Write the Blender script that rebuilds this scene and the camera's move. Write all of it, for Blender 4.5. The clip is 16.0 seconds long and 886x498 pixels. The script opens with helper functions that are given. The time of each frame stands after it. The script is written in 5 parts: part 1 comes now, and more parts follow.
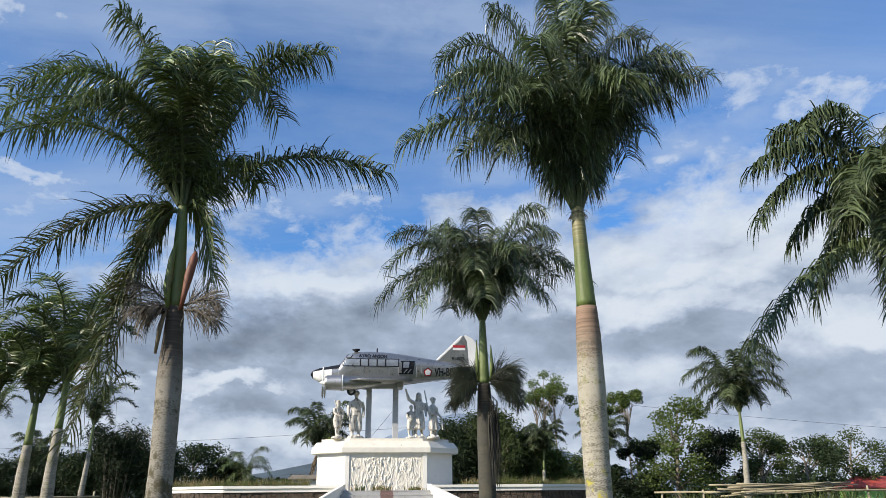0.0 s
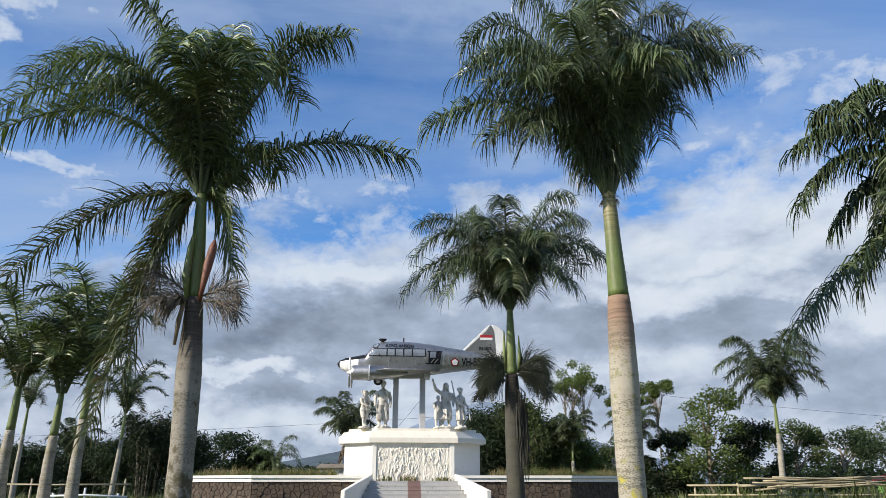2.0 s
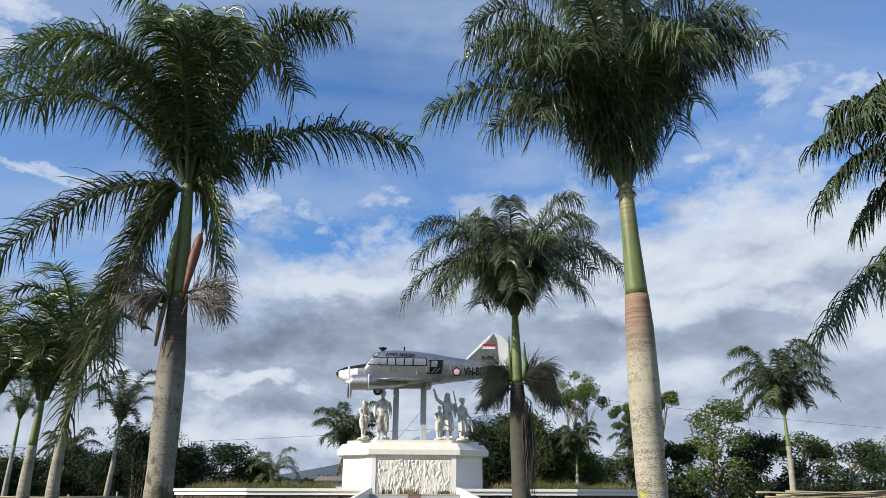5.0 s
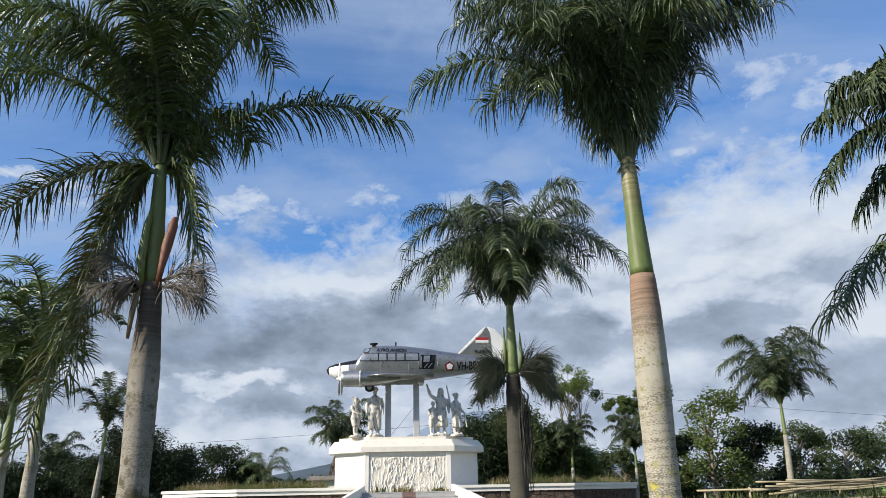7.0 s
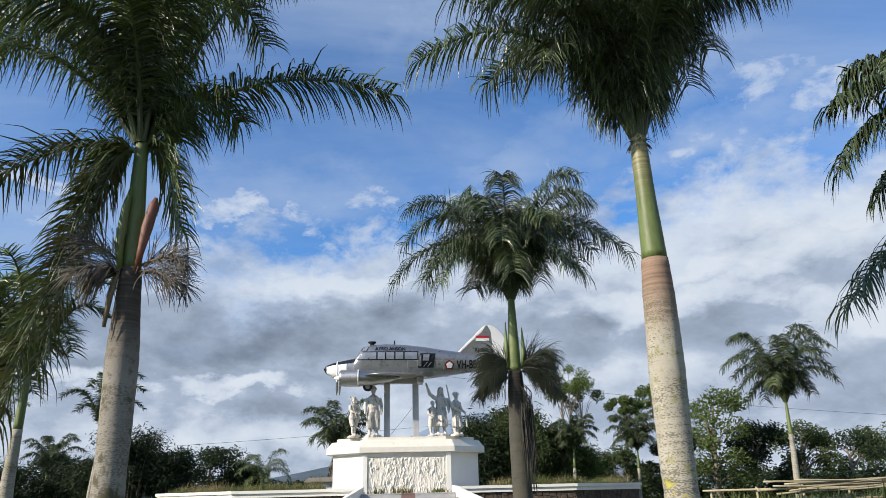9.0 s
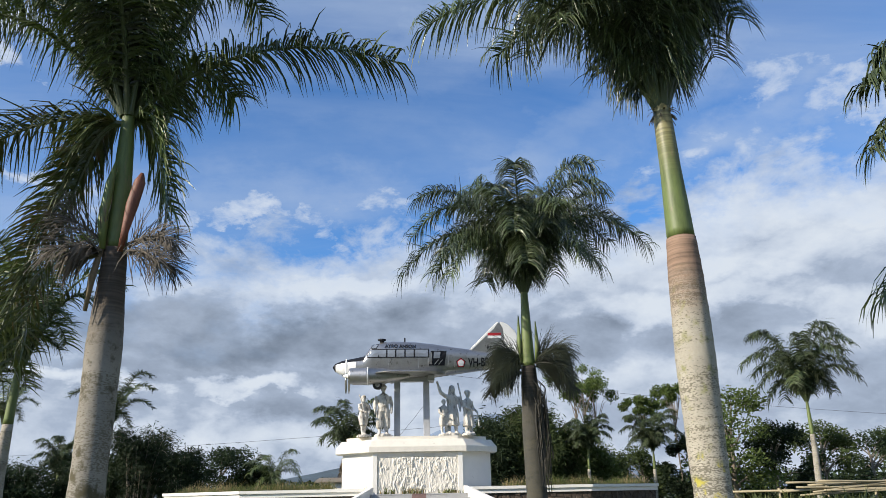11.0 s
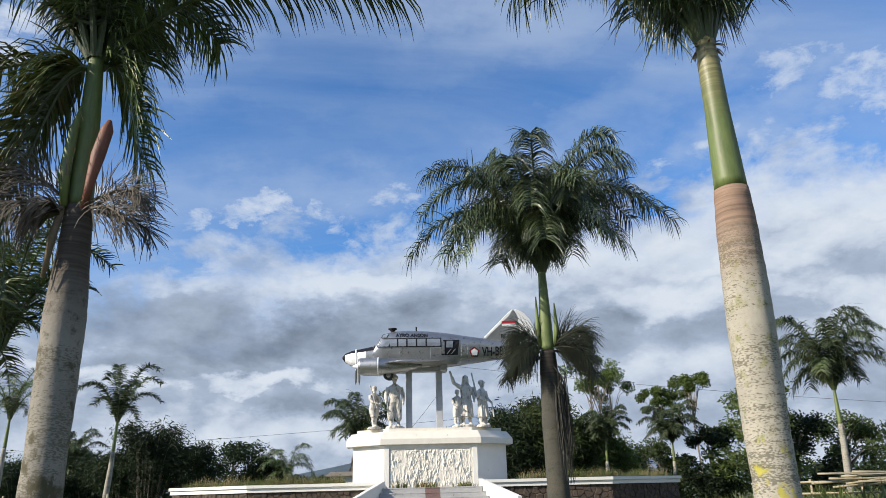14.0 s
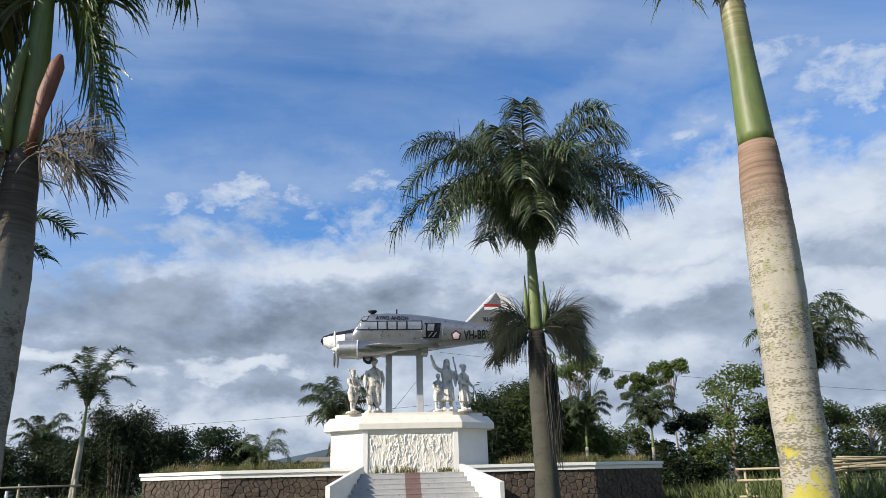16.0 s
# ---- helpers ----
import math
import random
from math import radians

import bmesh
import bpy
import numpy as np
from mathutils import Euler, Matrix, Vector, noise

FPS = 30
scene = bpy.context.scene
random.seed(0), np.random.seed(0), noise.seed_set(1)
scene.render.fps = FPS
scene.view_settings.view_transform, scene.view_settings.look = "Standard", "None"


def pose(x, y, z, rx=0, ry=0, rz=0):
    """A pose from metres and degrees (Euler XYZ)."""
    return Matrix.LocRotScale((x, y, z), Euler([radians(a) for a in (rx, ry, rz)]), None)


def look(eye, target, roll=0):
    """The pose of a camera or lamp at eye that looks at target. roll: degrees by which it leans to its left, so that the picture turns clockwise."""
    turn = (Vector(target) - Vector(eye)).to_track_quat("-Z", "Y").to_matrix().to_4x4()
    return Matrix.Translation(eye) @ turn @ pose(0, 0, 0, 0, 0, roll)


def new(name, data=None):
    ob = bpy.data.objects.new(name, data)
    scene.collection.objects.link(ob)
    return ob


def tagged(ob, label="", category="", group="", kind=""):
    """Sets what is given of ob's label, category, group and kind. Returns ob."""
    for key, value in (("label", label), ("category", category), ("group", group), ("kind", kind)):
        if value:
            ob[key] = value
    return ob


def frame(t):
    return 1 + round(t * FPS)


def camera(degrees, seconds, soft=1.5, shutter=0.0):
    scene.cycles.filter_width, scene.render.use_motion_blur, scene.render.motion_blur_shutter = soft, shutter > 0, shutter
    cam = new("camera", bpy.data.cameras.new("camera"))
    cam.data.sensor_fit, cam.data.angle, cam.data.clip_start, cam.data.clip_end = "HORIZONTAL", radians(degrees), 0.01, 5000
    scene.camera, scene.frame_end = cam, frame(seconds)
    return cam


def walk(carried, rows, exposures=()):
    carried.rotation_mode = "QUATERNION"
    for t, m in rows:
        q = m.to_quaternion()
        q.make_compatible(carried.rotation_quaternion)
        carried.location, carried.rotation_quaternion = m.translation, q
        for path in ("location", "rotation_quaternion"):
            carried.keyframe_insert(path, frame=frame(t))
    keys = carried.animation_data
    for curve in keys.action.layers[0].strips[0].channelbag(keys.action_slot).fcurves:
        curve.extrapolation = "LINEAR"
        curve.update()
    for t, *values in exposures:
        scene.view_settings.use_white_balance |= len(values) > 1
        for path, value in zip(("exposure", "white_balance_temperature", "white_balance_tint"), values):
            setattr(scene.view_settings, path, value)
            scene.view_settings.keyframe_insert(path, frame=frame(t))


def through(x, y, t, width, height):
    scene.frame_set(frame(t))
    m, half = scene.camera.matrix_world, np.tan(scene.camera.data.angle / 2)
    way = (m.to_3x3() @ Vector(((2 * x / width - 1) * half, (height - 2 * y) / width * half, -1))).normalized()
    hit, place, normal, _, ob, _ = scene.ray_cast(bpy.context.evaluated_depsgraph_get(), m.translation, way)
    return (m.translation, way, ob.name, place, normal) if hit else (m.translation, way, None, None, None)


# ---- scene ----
cam = camera(64.6, 16.0, soft=0.5)
PATH = [
    (0, (0.239, -2.464, 1.519), (0.279, -0.577, 2.182), -0.5),
    (0.5, (0.263, -2.383, 1.577), (0.279, -0.495, 2.236), -0.5),
    (1, (0.286, -2.289, 1.622), (0.269, -0.397, 2.27), -0.1),
    (1.5, (0.293, -2.185, 1.628), (0.256, -0.287, 2.259), 0.0),
    (2, (0.276, -2.083, 1.63), (0.238, -0.187, 2.264), 0.0),
    (2.5, (0.254, -1.969, 1.65), (0.227, -0.076, 2.295), -0.2),
    (3, (0.254, -1.843, 1.635), (0.23, 0.047, 2.29), -0.2),
    (3.5, (0.265, -1.716, 1.643), (0.229, 0.17, 2.308), 0.1),
    (4, (0.244, -1.573, 1.65), (0.201, 0.313, 2.316), 0.4),
    (6.5, (0.174, -0.774, 1.639), (0.152, 1.112, 2.304), -0.8),
    (7, (0.152, -0.61, 1.647), (0.142, 1.278, 2.305), -1.2),
    (7.5, (0.143, -0.46, 1.632), (0.15, 1.43, 2.285), -1.9),
    (8, (0.137, -0.282, 1.633), (0.148, 1.608, 2.287), -2.0),
    (8.5, (0.147, -0.145, 1.632), (0.15, 1.744, 2.288), -1.6),
    (9, (0.144, 0.013, 1.612), (0.136, 1.899, 2.275), -1.4),
    (11.5, (0.182, 0.881, 1.574), (0.133, 2.765, 2.243), -1.4),
    (12, (0.184, 1.06, 1.564), (0.141, 2.942, 2.238), -2.0),
    (12.5, (0.198, 1.265, 1.573), (0.139, 3.143, 2.256), -1.7),
    (13, (0.193, 1.449, 1.575), (0.113, 3.327, 2.259), -1.1),
    (13.5, (0.163, 1.65, 1.569), (0.081, 3.532, 2.241), -1.1),
    (14, (0.128, 1.824, 1.567), (0.053, 3.713, 2.221), -1.5),
    (14.5, (0.095, 2.012, 1.552), (0.025, 3.905, 2.194), -1.2),
    (15, (0.053, 2.193, 1.559), (-0.011, 4.09, 2.192), -0.8),
    (15.5, (-0.012, 2.394, 1.543), (-0.054, 4.292, 2.17), -0.9),
    (16, (-0.063, 2.581, 1.558), (-0.077, 4.483, 2.176), -1.5),
]
walk(cam, [(t, look(eye, target, roll)) for t, eye, target, roll in PATH], [(0.0, 0.40), (16.0, 0.40)])

# ---- world, sun ----
SUN_TO = Vector((-0.765, -0.430, 0.480)).normalized()
sun = new("sun", bpy.data.lights.new("sun", "SUN"))
sun.data.energy, sun.data.angle, sun.data.color = 5.0, radians(0.6), (1.0, 0.9, 0.76)
sun.matrix_world = look(SUN_TO * 60, (0, 0, 0))

world = bpy.data.worlds.new("world")
scene.world = world
world.use_nodes = True


class Nodes:
    """Short calls for a node tree."""

    def __init__(self, tree):
        self.t = tree
        self.t.nodes.clear()

    def add(self, kind, **props):
        n = self.t.nodes.new(kind)
        for k, v in props.items():
            if k in n.inputs:
                n.inputs[k].default_value = v
        return n

    def link(self, a, b):
        self.t.links.new(a, b)

    def put(self, socket, value):
        if isinstance(value, bpy.types.NodeSocket):
            self.link(value, socket)
        else:
            socket.default_value = value

    def math(self, op, a, b=0.0, clamp=False):
        n = self.t.nodes.new("ShaderNodeMath")
        n.operation, n.use_clamp = op, clamp
        self.put(n.inputs[0], a)
        self.put(n.inputs[1], b)
        return n.outputs[0]

    def mix(self, f, a, b, blend="MIX"):
        n = self.t.nodes.new("ShaderNodeMix")
        n.data_type, n.blend_type = "RGBA", blend
        self.put(n.inputs[0], f)
        self.put(n.inputs[6], a)
        self.put(n.inputs[7], b)
        return n.outputs[2]

    def noise(self, vec, scale, detail=4.0, rough=0.55, distort=0.0):
        n = self.t.nodes.new("ShaderNodeTexNoise")
        self.put(n.inputs["Vector"], vec)
        n.inputs["Scale"].default_value = scale
        n.inputs["Detail"].default_value = detail
        n.inputs["Roughness"].default_value = rough
        n.inputs["Distortion"].default_value = distort
        return n.outputs[0]

    def ramp(self, f, stops):
        n = self.t.nodes.new("ShaderNodeValToRGB")
        self.put(n.inputs[0], f)
        el = n.color_ramp.elements
        while len(el) < len(stops):
            el.new(0.5)
        for e, (p, c) in zip(el, stops):
            e.position = p
            e.color = (c, c, c, 1) if isinstance(c, (int, float)) else (*c, 1)
        return n.outputs[0]

    def scaled(self, vec, s, move=(0, 0, 0)):
        n = self.t.nodes.new("ShaderNodeMapping")
        self.put(n.inputs[0], vec)
        n.inputs["Scale"].default_value = s
        n.inputs["Location"].default_value = move
        return n.outputs[0]


def build_sky():
    n = Nodes(world.node_tree)
    out = n.add("ShaderNodeOutputWorld")
    bg = n.add("ShaderNodeBackground")
    bg.inputs["Strength"].default_value = 0.76
    n.link(bg.outputs[0], out.inputs[0])
    sky = n.add("ShaderNodeTexSky")
    sky.sky_type, sky.sun_disc = "NISHITA", False
    sky.sun_elevation, sky.sun_rotation = radians(29), radians(237)
    sky.air_density, sky.dust_density, sky.ozone_density = 1.0, 0.3, 4.0
    blue = n.mix(1.0, sky.outputs[0], (0.092, 0.145, 0.188, 1), "MULTIPLY")
    d = n.add("ShaderNodeTexCoord").outputs["Generated"]
    sep = n.add("ShaderNodeSeparateXYZ")
    n.link(d, sep.inputs[0])
    x, y, z = sep.outputs
    up = n.math("ADD", n.math("MAXIMUM", z, 0.0), 0.10)
    comb = n.add("ShaderNodeCombineXYZ")
    n.put(comb.inputs[0], n.math("DIVIDE", x, up))
    n.put(comb.inputs[1], n.math("DIVIDE", y, up))
    flat = comb.outputs[0]
    # bearing (clockwise from the way to the monument) and height above the horizon, in radians, both ruffled
    ruffle_a = n.noise(n.scaled(d, (1, 1, 1.6), (3.1, 0.0, 0.4)), 7.0, 7, 0.6)
    ruffle_e = n.noise(n.scaled(d, (1, 1, 1.8), (0.4, 2.2, 1.3)), 7.5, 8, 0.6)
    bearing = n.math("ADD", n.math("ARCTAN2", x, y), n.math("MULTIPLY", n.math("SUBTRACT", ruffle_a, 0.5), 0.34))
    height = n.math("ADD", n.math("ARCSINE", z), n.math("MULTIPLY", n.math("SUBTRACT", ruffle_e, 0.5), 0.17))

    def blob(a0, e0, sa, se, tilt=0.0):
        """A soft oval patch of sky: 1 in its middle, 0 outside."""
        da, de = n.math("SUBTRACT", bearing, a0), n.math("SUBTRACT", height, e0)
        if tilt:
            de = n.math("SUBTRACT", de, n.math("MULTIPLY", da, tilt))
        p, q = n.math("DIVIDE", da, sa), n.math("DIVIDE", de, se)
        r = n.math("ADD", n.math("MULTIPLY", p, p), n.math("MULTIPLY", q, q))
        return n.math("MAXIMUM", n.math("SUBTRACT", 1.0, r), 0.0)

    def patches(rows):
        total = None
        for *where, strength in rows:
            v = n.math("MULTIPLY", blob(*where), strength)
            total = v if total is None else n.math("ADD", total, v)
        return total

    # thin streaks in the blue
    veil = n.noise(n.scaled(flat, (0.42, 1.25, 1), (1.9, 0.4, 0)), 1.15, 9, 0.58, 0.45)
    veil = n.math("ADD", veil, n.ramp(z, [(0.0, 0.20), (0.30, 0.06), (0.36, 0.0), (0.42, 0.0), (0.50, 0.03), (0.62, 0.05), (0.74, 0.0)]))
    veil = n.math("ADD", veil, patches([(0.08, 0.62, 0.24, 0.06, 0.12, 0.12), (0.26, 0.50, 0.24, 0.05, 0.25, 0.15), (-0.50, 0.63, 0.22, 0.14, 0.12), (0.42, 0.455, 0.16, 0.05, 0.2, 0.22),
                                        (-0.20, 0.42, 0.20, 0.05, 0.10), (-0.25, 0.47, 0.35, 0.07, -0.10)]))
    veil = n.ramp(veil, [(0.38, 0.02), (0.53, 0.26), (0.68, 0.62), (1.0, 0.92)])
    # small torn puffs in the blue
    torn = n.noise(n.scaled(d, (1, 1, 1.7), (0.3, 0.7, 0.2)), 21.0, 8, 0.64, 0.3)
    puff = patches([(-0.32, 0.387, 0.075, 0.026, 0.1, 0.50), (-0.40, 0.362, 0.06, 0.03, 0.42), (-0.24, 0.375, 0.08, 0.035, 0.36), (-0.10, 0.402, 0.10, 0.035, 0.42), (0.50, 0.515, 0.09, 0.04, 0.2, 0.40),
                    (0.585, 0.472, 0.07, 0.05, 0.50), (0.40, 0.455, 0.11, 0.04, 0.30), (-0.55, 0.36, 0.12, 0.05, 0.30), (-0.625, 0.556, 0.10, 0.032, 0.62), (-0.64, 0.512, 0.09, 0.024, 0.55), (-0.62, 0.385, 0.08, 0.018, 0.36), (0.30, 0.43, 0.12, 0.03, 0.35)])
    puff = n.ramp(n.math("ADD", torn, n.math("SUBTRACT", puff, 0.35)), [(0.46, 0.0), (0.60, 0.50), (0.80, 0.95)])
    # the bank of cloud over the land: its ragged upper edge climbs from one side to the other
    edge = n.ramp(n.math("ADD", n.math("MULTIPLY", bearing, 0.5), 0.5), [(0.0, 0.22), (0.20, 0.25), (0.28, 0.295), (0.345, 0.332), (0.44, 0.350), (0.56, 0.385), (0.66, 0.405), (0.74, 0.395), (0.81, 0.42), (1.0, 0.41)])
    clumps = n.noise(n.scaled(d, (1, 1, 1.7), (0.9, 0.2, 0.5)), 9.0, 10, 0.62, 0.25)
    cover = n.math("ADD", n.math("MULTIPLY", n.math("SUBTRACT", edge, height), 5.0), n.math("MULTIPLY", n.math("SUBTRACT", clumps, 0.5), 1.5))
    bank = n.ramp(n.math("ADD", n.math("MULTIPLY", cover, 0.5), 0.5), [(0.43, 0.0), (0.51, 0.55), (0.62, 0.90), (0.76, 1.0)])

    def heaps(move):
        return n.noise(n.scaled(d, (1, 1, 1.75), move), 6.2, 10, 0.56, 0.15)

    heap, beside = heaps((0.35, 0.2, 0.9)), heaps((0.334, 0.19, 0.945))
    relief = n.math("MULTIPLY", n.math("SUBTRACT", heap, beside), 1.8)
    shade = patches([(-0.37, 0.226, 0.22, 0.062, -0.03, 0.66), (-0.20, 0.205, 0.22, 0.055, 0.50), (-0.55, 0.235, 0.16, 0.05, 0.40), (0.34, 0.196, 0.24, 0.040, 0.40), (0.05, 0.21, 0.22, 0.055, 0.42),
                     (-0.19, 0.125, 0.13, 0.048, 0.50), (-0.47, 0.166, 0.12, 0.026, 0.40), (-0.33, 0.155, 0.12, 0.022, 0.34), (0.55, 0.13, 0.2, 0.05, 0.26), (-0.60, 0.10, 0.25, 0.05, 0.25)])
    glow = patches([(0.05, 0.305, 0.75, 0.055, 0.05, 0.20), (-0.50, 0.272, 0.13, 0.028, 0.25), (-0.14, 0.283, 0.16, 0.026, 0.30), (-0.31, 0.147, 0.08, 0.020, 0.55), (-0.50, 0.142, 0.10, 0.020, 0.45), (0.32, 0.240, 0.20, 0.030, 0.30), (0.55, 0.195, 0.10, 0.04, 0.35),
                    (0.50, 0.36, 0.20, 0.06, 0.28), (0.05, 0.36, 0.25, 0.04, 0.16), (-0.30, 0.08, 0.25, 0.03, 0.22), (0.50, 0.285, 0.25, 0.02, 0.18)])
    lit = n.math("ADD", n.math("SUBTRACT", glow, n.math("MULTIPLY", shade, 0.53)), n.math("ADD", relief, 0.62))
    lit = n.math("ADD", lit, n.math("MULTIPLY", n.math("SUBTRACT", heap, 0.5), -0.55), True)
    white = n.mix(n.ramp(lit, [(0.0, 0.0), (0.30, 0.42), (0.5, 0.70), (0.85, 1.0)]), (0.200, 0.250, 0.330, 1), (0.475, 0.562, 0.715, 1))
    white = n.mix(n.ramp(lit, [(0.52, 0.0), (0.98, 1.0)]), white, (0.70, 0.765, 0.85, 1))
    thin = n.mix(n.noise(flat, 2.2, 6), (0.33, 0.45, 0.66, 1), (0.52, 0.62, 0.80, 1))
    both = n.mix(veil, blue, thin)
    both = n.mix(puff, both, (0.62, 0.70, 0.83, 1))
    n.link(n.mix(bank, both, white), bg.inputs["Color"])


build_sky()

# ---- materials ----


def material(name, color, rough=0.7, metal=0.0, vary=0.25, scale=3.0, fine=40.0, bump=0.15, dirt=None, dirt_at=0.6,
             stretch=(1, 1, 1), spec=0.5, rings=0.0, through=0.0, each=0.0, flecks=None, young=None, moss=None):
    m = bpy.data.materials.new(name)
    m.use_nodes = True
    n = Nodes(m.node_tree)
    out = n.add("ShaderNodeOutputMaterial")
    p = n.add("ShaderNodeBsdfPrincipled")
    n.link(p.outputs[0], out.inputs[0])
    raw = n.add("ShaderNodeTexCoord").outputs["Object"]
    v = n.scaled(raw, stretch)
    big, small = n.noise(v, scale, 5), n.noise(v, fine, 3)
    lo = tuple(c * (1 - vary) for c in color) + (1,)
    hi = tuple(min(1, c * (1 + vary)) for c in color) + (1,)
    mixed = n.math("ADD", n.math("MULTIPLY", big, 0.65), n.math("MULTIPLY", small, 0.35))
    col = n.mix(n.ramp(mixed, [(0.32, 0.0), (0.68, 1.0)]), lo, hi)
    if each:
        info = n.add("ShaderNodeObjectInfo").outputs["Random"]
        geo = n.add("ShaderNodeNewGeometry").outputs["Random Per Island"]
        r = n.math("ADD", n.math("MULTIPLY", info, 0.5), n.math("MULTIPLY", geo, 0.5))
        shade = n.math("ADD", n.math("MULTIPLY", r, 2 * each), 1 - each)
        c3 = n.add("ShaderNodeCombineColor")
        for k in range(3):
            n.link(shade, c3.inputs[k])
        col = n.mix(1.0, col, c3.outputs[0], "MULTIPLY")
    if dirt:
        f = n.ramp(n.noise(v, scale * 2.3, 8, 0.68), [(dirt_at - 0.05, 0.0), (dirt_at + 0.07, 1.0)])
        col = n.mix(f, col, (*dirt, 1))
    if flecks:
        # short dark scars lying across the stem, thicker in some belts
        scar = n.noise(n.scaled(raw, (32, 32, 84)), 1.0, 4, 0.6)
        belt = n.noise(n.scaled(raw, (0.7, 0.7, 2.2)), 1.0, 3)
        scar = n.math("ADD", scar, n.math("MULTIPLY", n.math("SUBTRACT", belt, 0.5), 0.85))
        zf = n.add("ShaderNodeSeparateXYZ")
        n.link(raw, zf.inputs[0])
        lap = n.math("SINE", n.math("ADD", n.math("MULTIPLY", zf.outputs[2], 62.0), n.math("MULTIPLY", big, 5.0)))
        scar = n.math("ADD", scar, n.math("MULTIPLY", lap, 0.028))
        col = n.mix(n.ramp(scar, [(0.53, 0.0), (0.61, 0.74)]), col, (*flecks, 1))
    if young:
        # the youngest wood, in thin rings below the crownshaft: colour, from, to (metres up the stem)
        tone, z0, z1 = young
        zz = n.add("ShaderNodeSeparateXYZ")
        n.link(raw, zz.inputs[0])
        up = n.math("DIVIDE", n.math("SUBTRACT", n.math("ADD", zz.outputs[2], n.math("MULTIPLY", n.math("SUBTRACT", big, 0.5), 0.5)), z0), z1 - z0, True)
        lines = n.noise(n.scaled(raw, (1.2, 1.2, 30)), 1.0, 3, 0.6)
        fresh = n.mix(n.ramp(lines, [(0.40, 0.0), (0.60, 1.0)]), tuple(c * 0.72 for c in tone) + (1,), tuple(min(1, c * 1.25) for c in tone) + (1,))
        col = n.mix(up, col, fresh)
    if moss:
        # blotches of lichen growing on the foot of the stem: colour, and how far up (metres)
        tone, top = moss
        zz = n.add("ShaderNodeSeparateXYZ")
        n.link(raw, zz.inputs[0])
        grown = n.math("MULTIPLY", n.math("SUBTRACT", top, zz.outputs[2]), 0.22)
        grown = n.math("MAXIMUM", n.math("MINIMUM", grown, 0.105), -0.3)
        grown = n.math("ADD", n.noise(raw, 7.0, 7, 0.68), grown)
        col = n.mix(n.ramp(grown, [(0.56, 0.0), (0.64, 0.88)]), col, (*tone, 1))
    n.link(col, p.inputs["Base Color"])
    n.put(p.inputs["Roughness"], n.math("ADD", rough - 0.08, n.math("MULTIPLY", small, 0.16), True))
    p.inputs["Metallic"].default_value = metal
    p.inputs["Specular IOR Level"].default_value = spec
    if through:
        t = n.add("ShaderNodeBsdfTranslucent")
        n.link(n.mix(1.0, col, (1.3, 1.5, 0.6, 1), "MULTIPLY"), t.inputs[0])
        ms = n.add("ShaderNodeMixShader")
        ms.inputs[0].default_value = through
        n.link(p.outputs[0], ms.inputs[1])
        n.link(t.outputs[0], ms.inputs[2])
        n.link(ms.outputs[0], out.inputs[0])
    h = n.math("ADD", n.math("MULTIPLY", big, 0.5), n.math("MULTIPLY", small, 0.5))
    if rings:
        w = n.add("ShaderNodeTexWave")
        w.wave_type, w.bands_direction = "BANDS", "Z"
        n.link(v, w.inputs[0])
        w.inputs["Scale"].default_value = rings
        w.inputs["Distortion"].default_value = 1.2
        w.inputs["Detail"].default_value = 2
        h = n.math("ADD", h, n.math("MULTIPLY", w.outputs[1], 1.0))
    if bump:
        b = n.add("ShaderNodeBump")
        b.inputs["Strength"].default_value = bump
        b.inputs["Distance"].default_value = 0.02
        n.link(h, b.inputs["Height"])
        n.link(b.outputs[0], p.inputs["Normal"])
    return m


WHITE = material("white_paint", (0.80, 0.78, 0.72), 0.75, vary=0.05, scale=2.0, bump=0.25, dirt=(0.30, 0.27, 0.22), dirt_at=0.70)
CREAM = material("cream_plaster", (0.76, 0.72, 0.63), 0.8, vary=0.08, scale=3.0, bump=0.3, dirt=(0.34, 0.30, 0.24), dirt_at=0.69)
STATUE = material("statue_plaster", (0.62, 0.59, 0.53), 0.85, vary=0.2, scale=2.2, fine=18, bump=0.6, dirt=(0.20, 0.18, 0.155), dirt_at=0.55, stretch=(1.4, 1.4, 0.6))
STATUE_DARK = material("statue_plaster_stained", (0.60, 0.57, 0.51), 0.85, vary=0.2, scale=2.2, fine=18, bump=0.6, dirt=(0.22, 0.20, 0.175), dirt_at=0.57, stretch=(1.4, 1.4, 0.6))
SILVER = material("silver_paint", (0.37, 0.37, 0.365), 0.36, metal=0.8, vary=0.16, scale=2.5, bump=0.12, dirt=(0.15, 0.14, 0.125), dirt_at=0.61)
PLANE_WHITE = material("aircraft_white", (0.80, 0.80, 0.78), 0.4, vary=0.05, bump=0.04)
BLACK = material("black_paint", (0.010, 0.011, 0.014), 0.6, vary=0.2, bump=0.03, spec=0.25)
GLASS = material("dusty_window", (0.22, 0.25, 0.29), 0.12, vary=0.25, scale=2.0, bump=0.02, spec=0.8)
RUBBER = material("rubber", (0.02, 0.02, 0.02), 0.7)
RED = material("red_paint", (0.42, 0.02, 0.03), 0.5, vary=0.1)
STEEL = material("grey_painted_steel", (0.44, 0.45, 0.47), 0.5, metal=0.1, vary=0.12, scale=4, bump=0.1, dirt=(0.25, 0.20, 0.16), dirt_at=0.66)
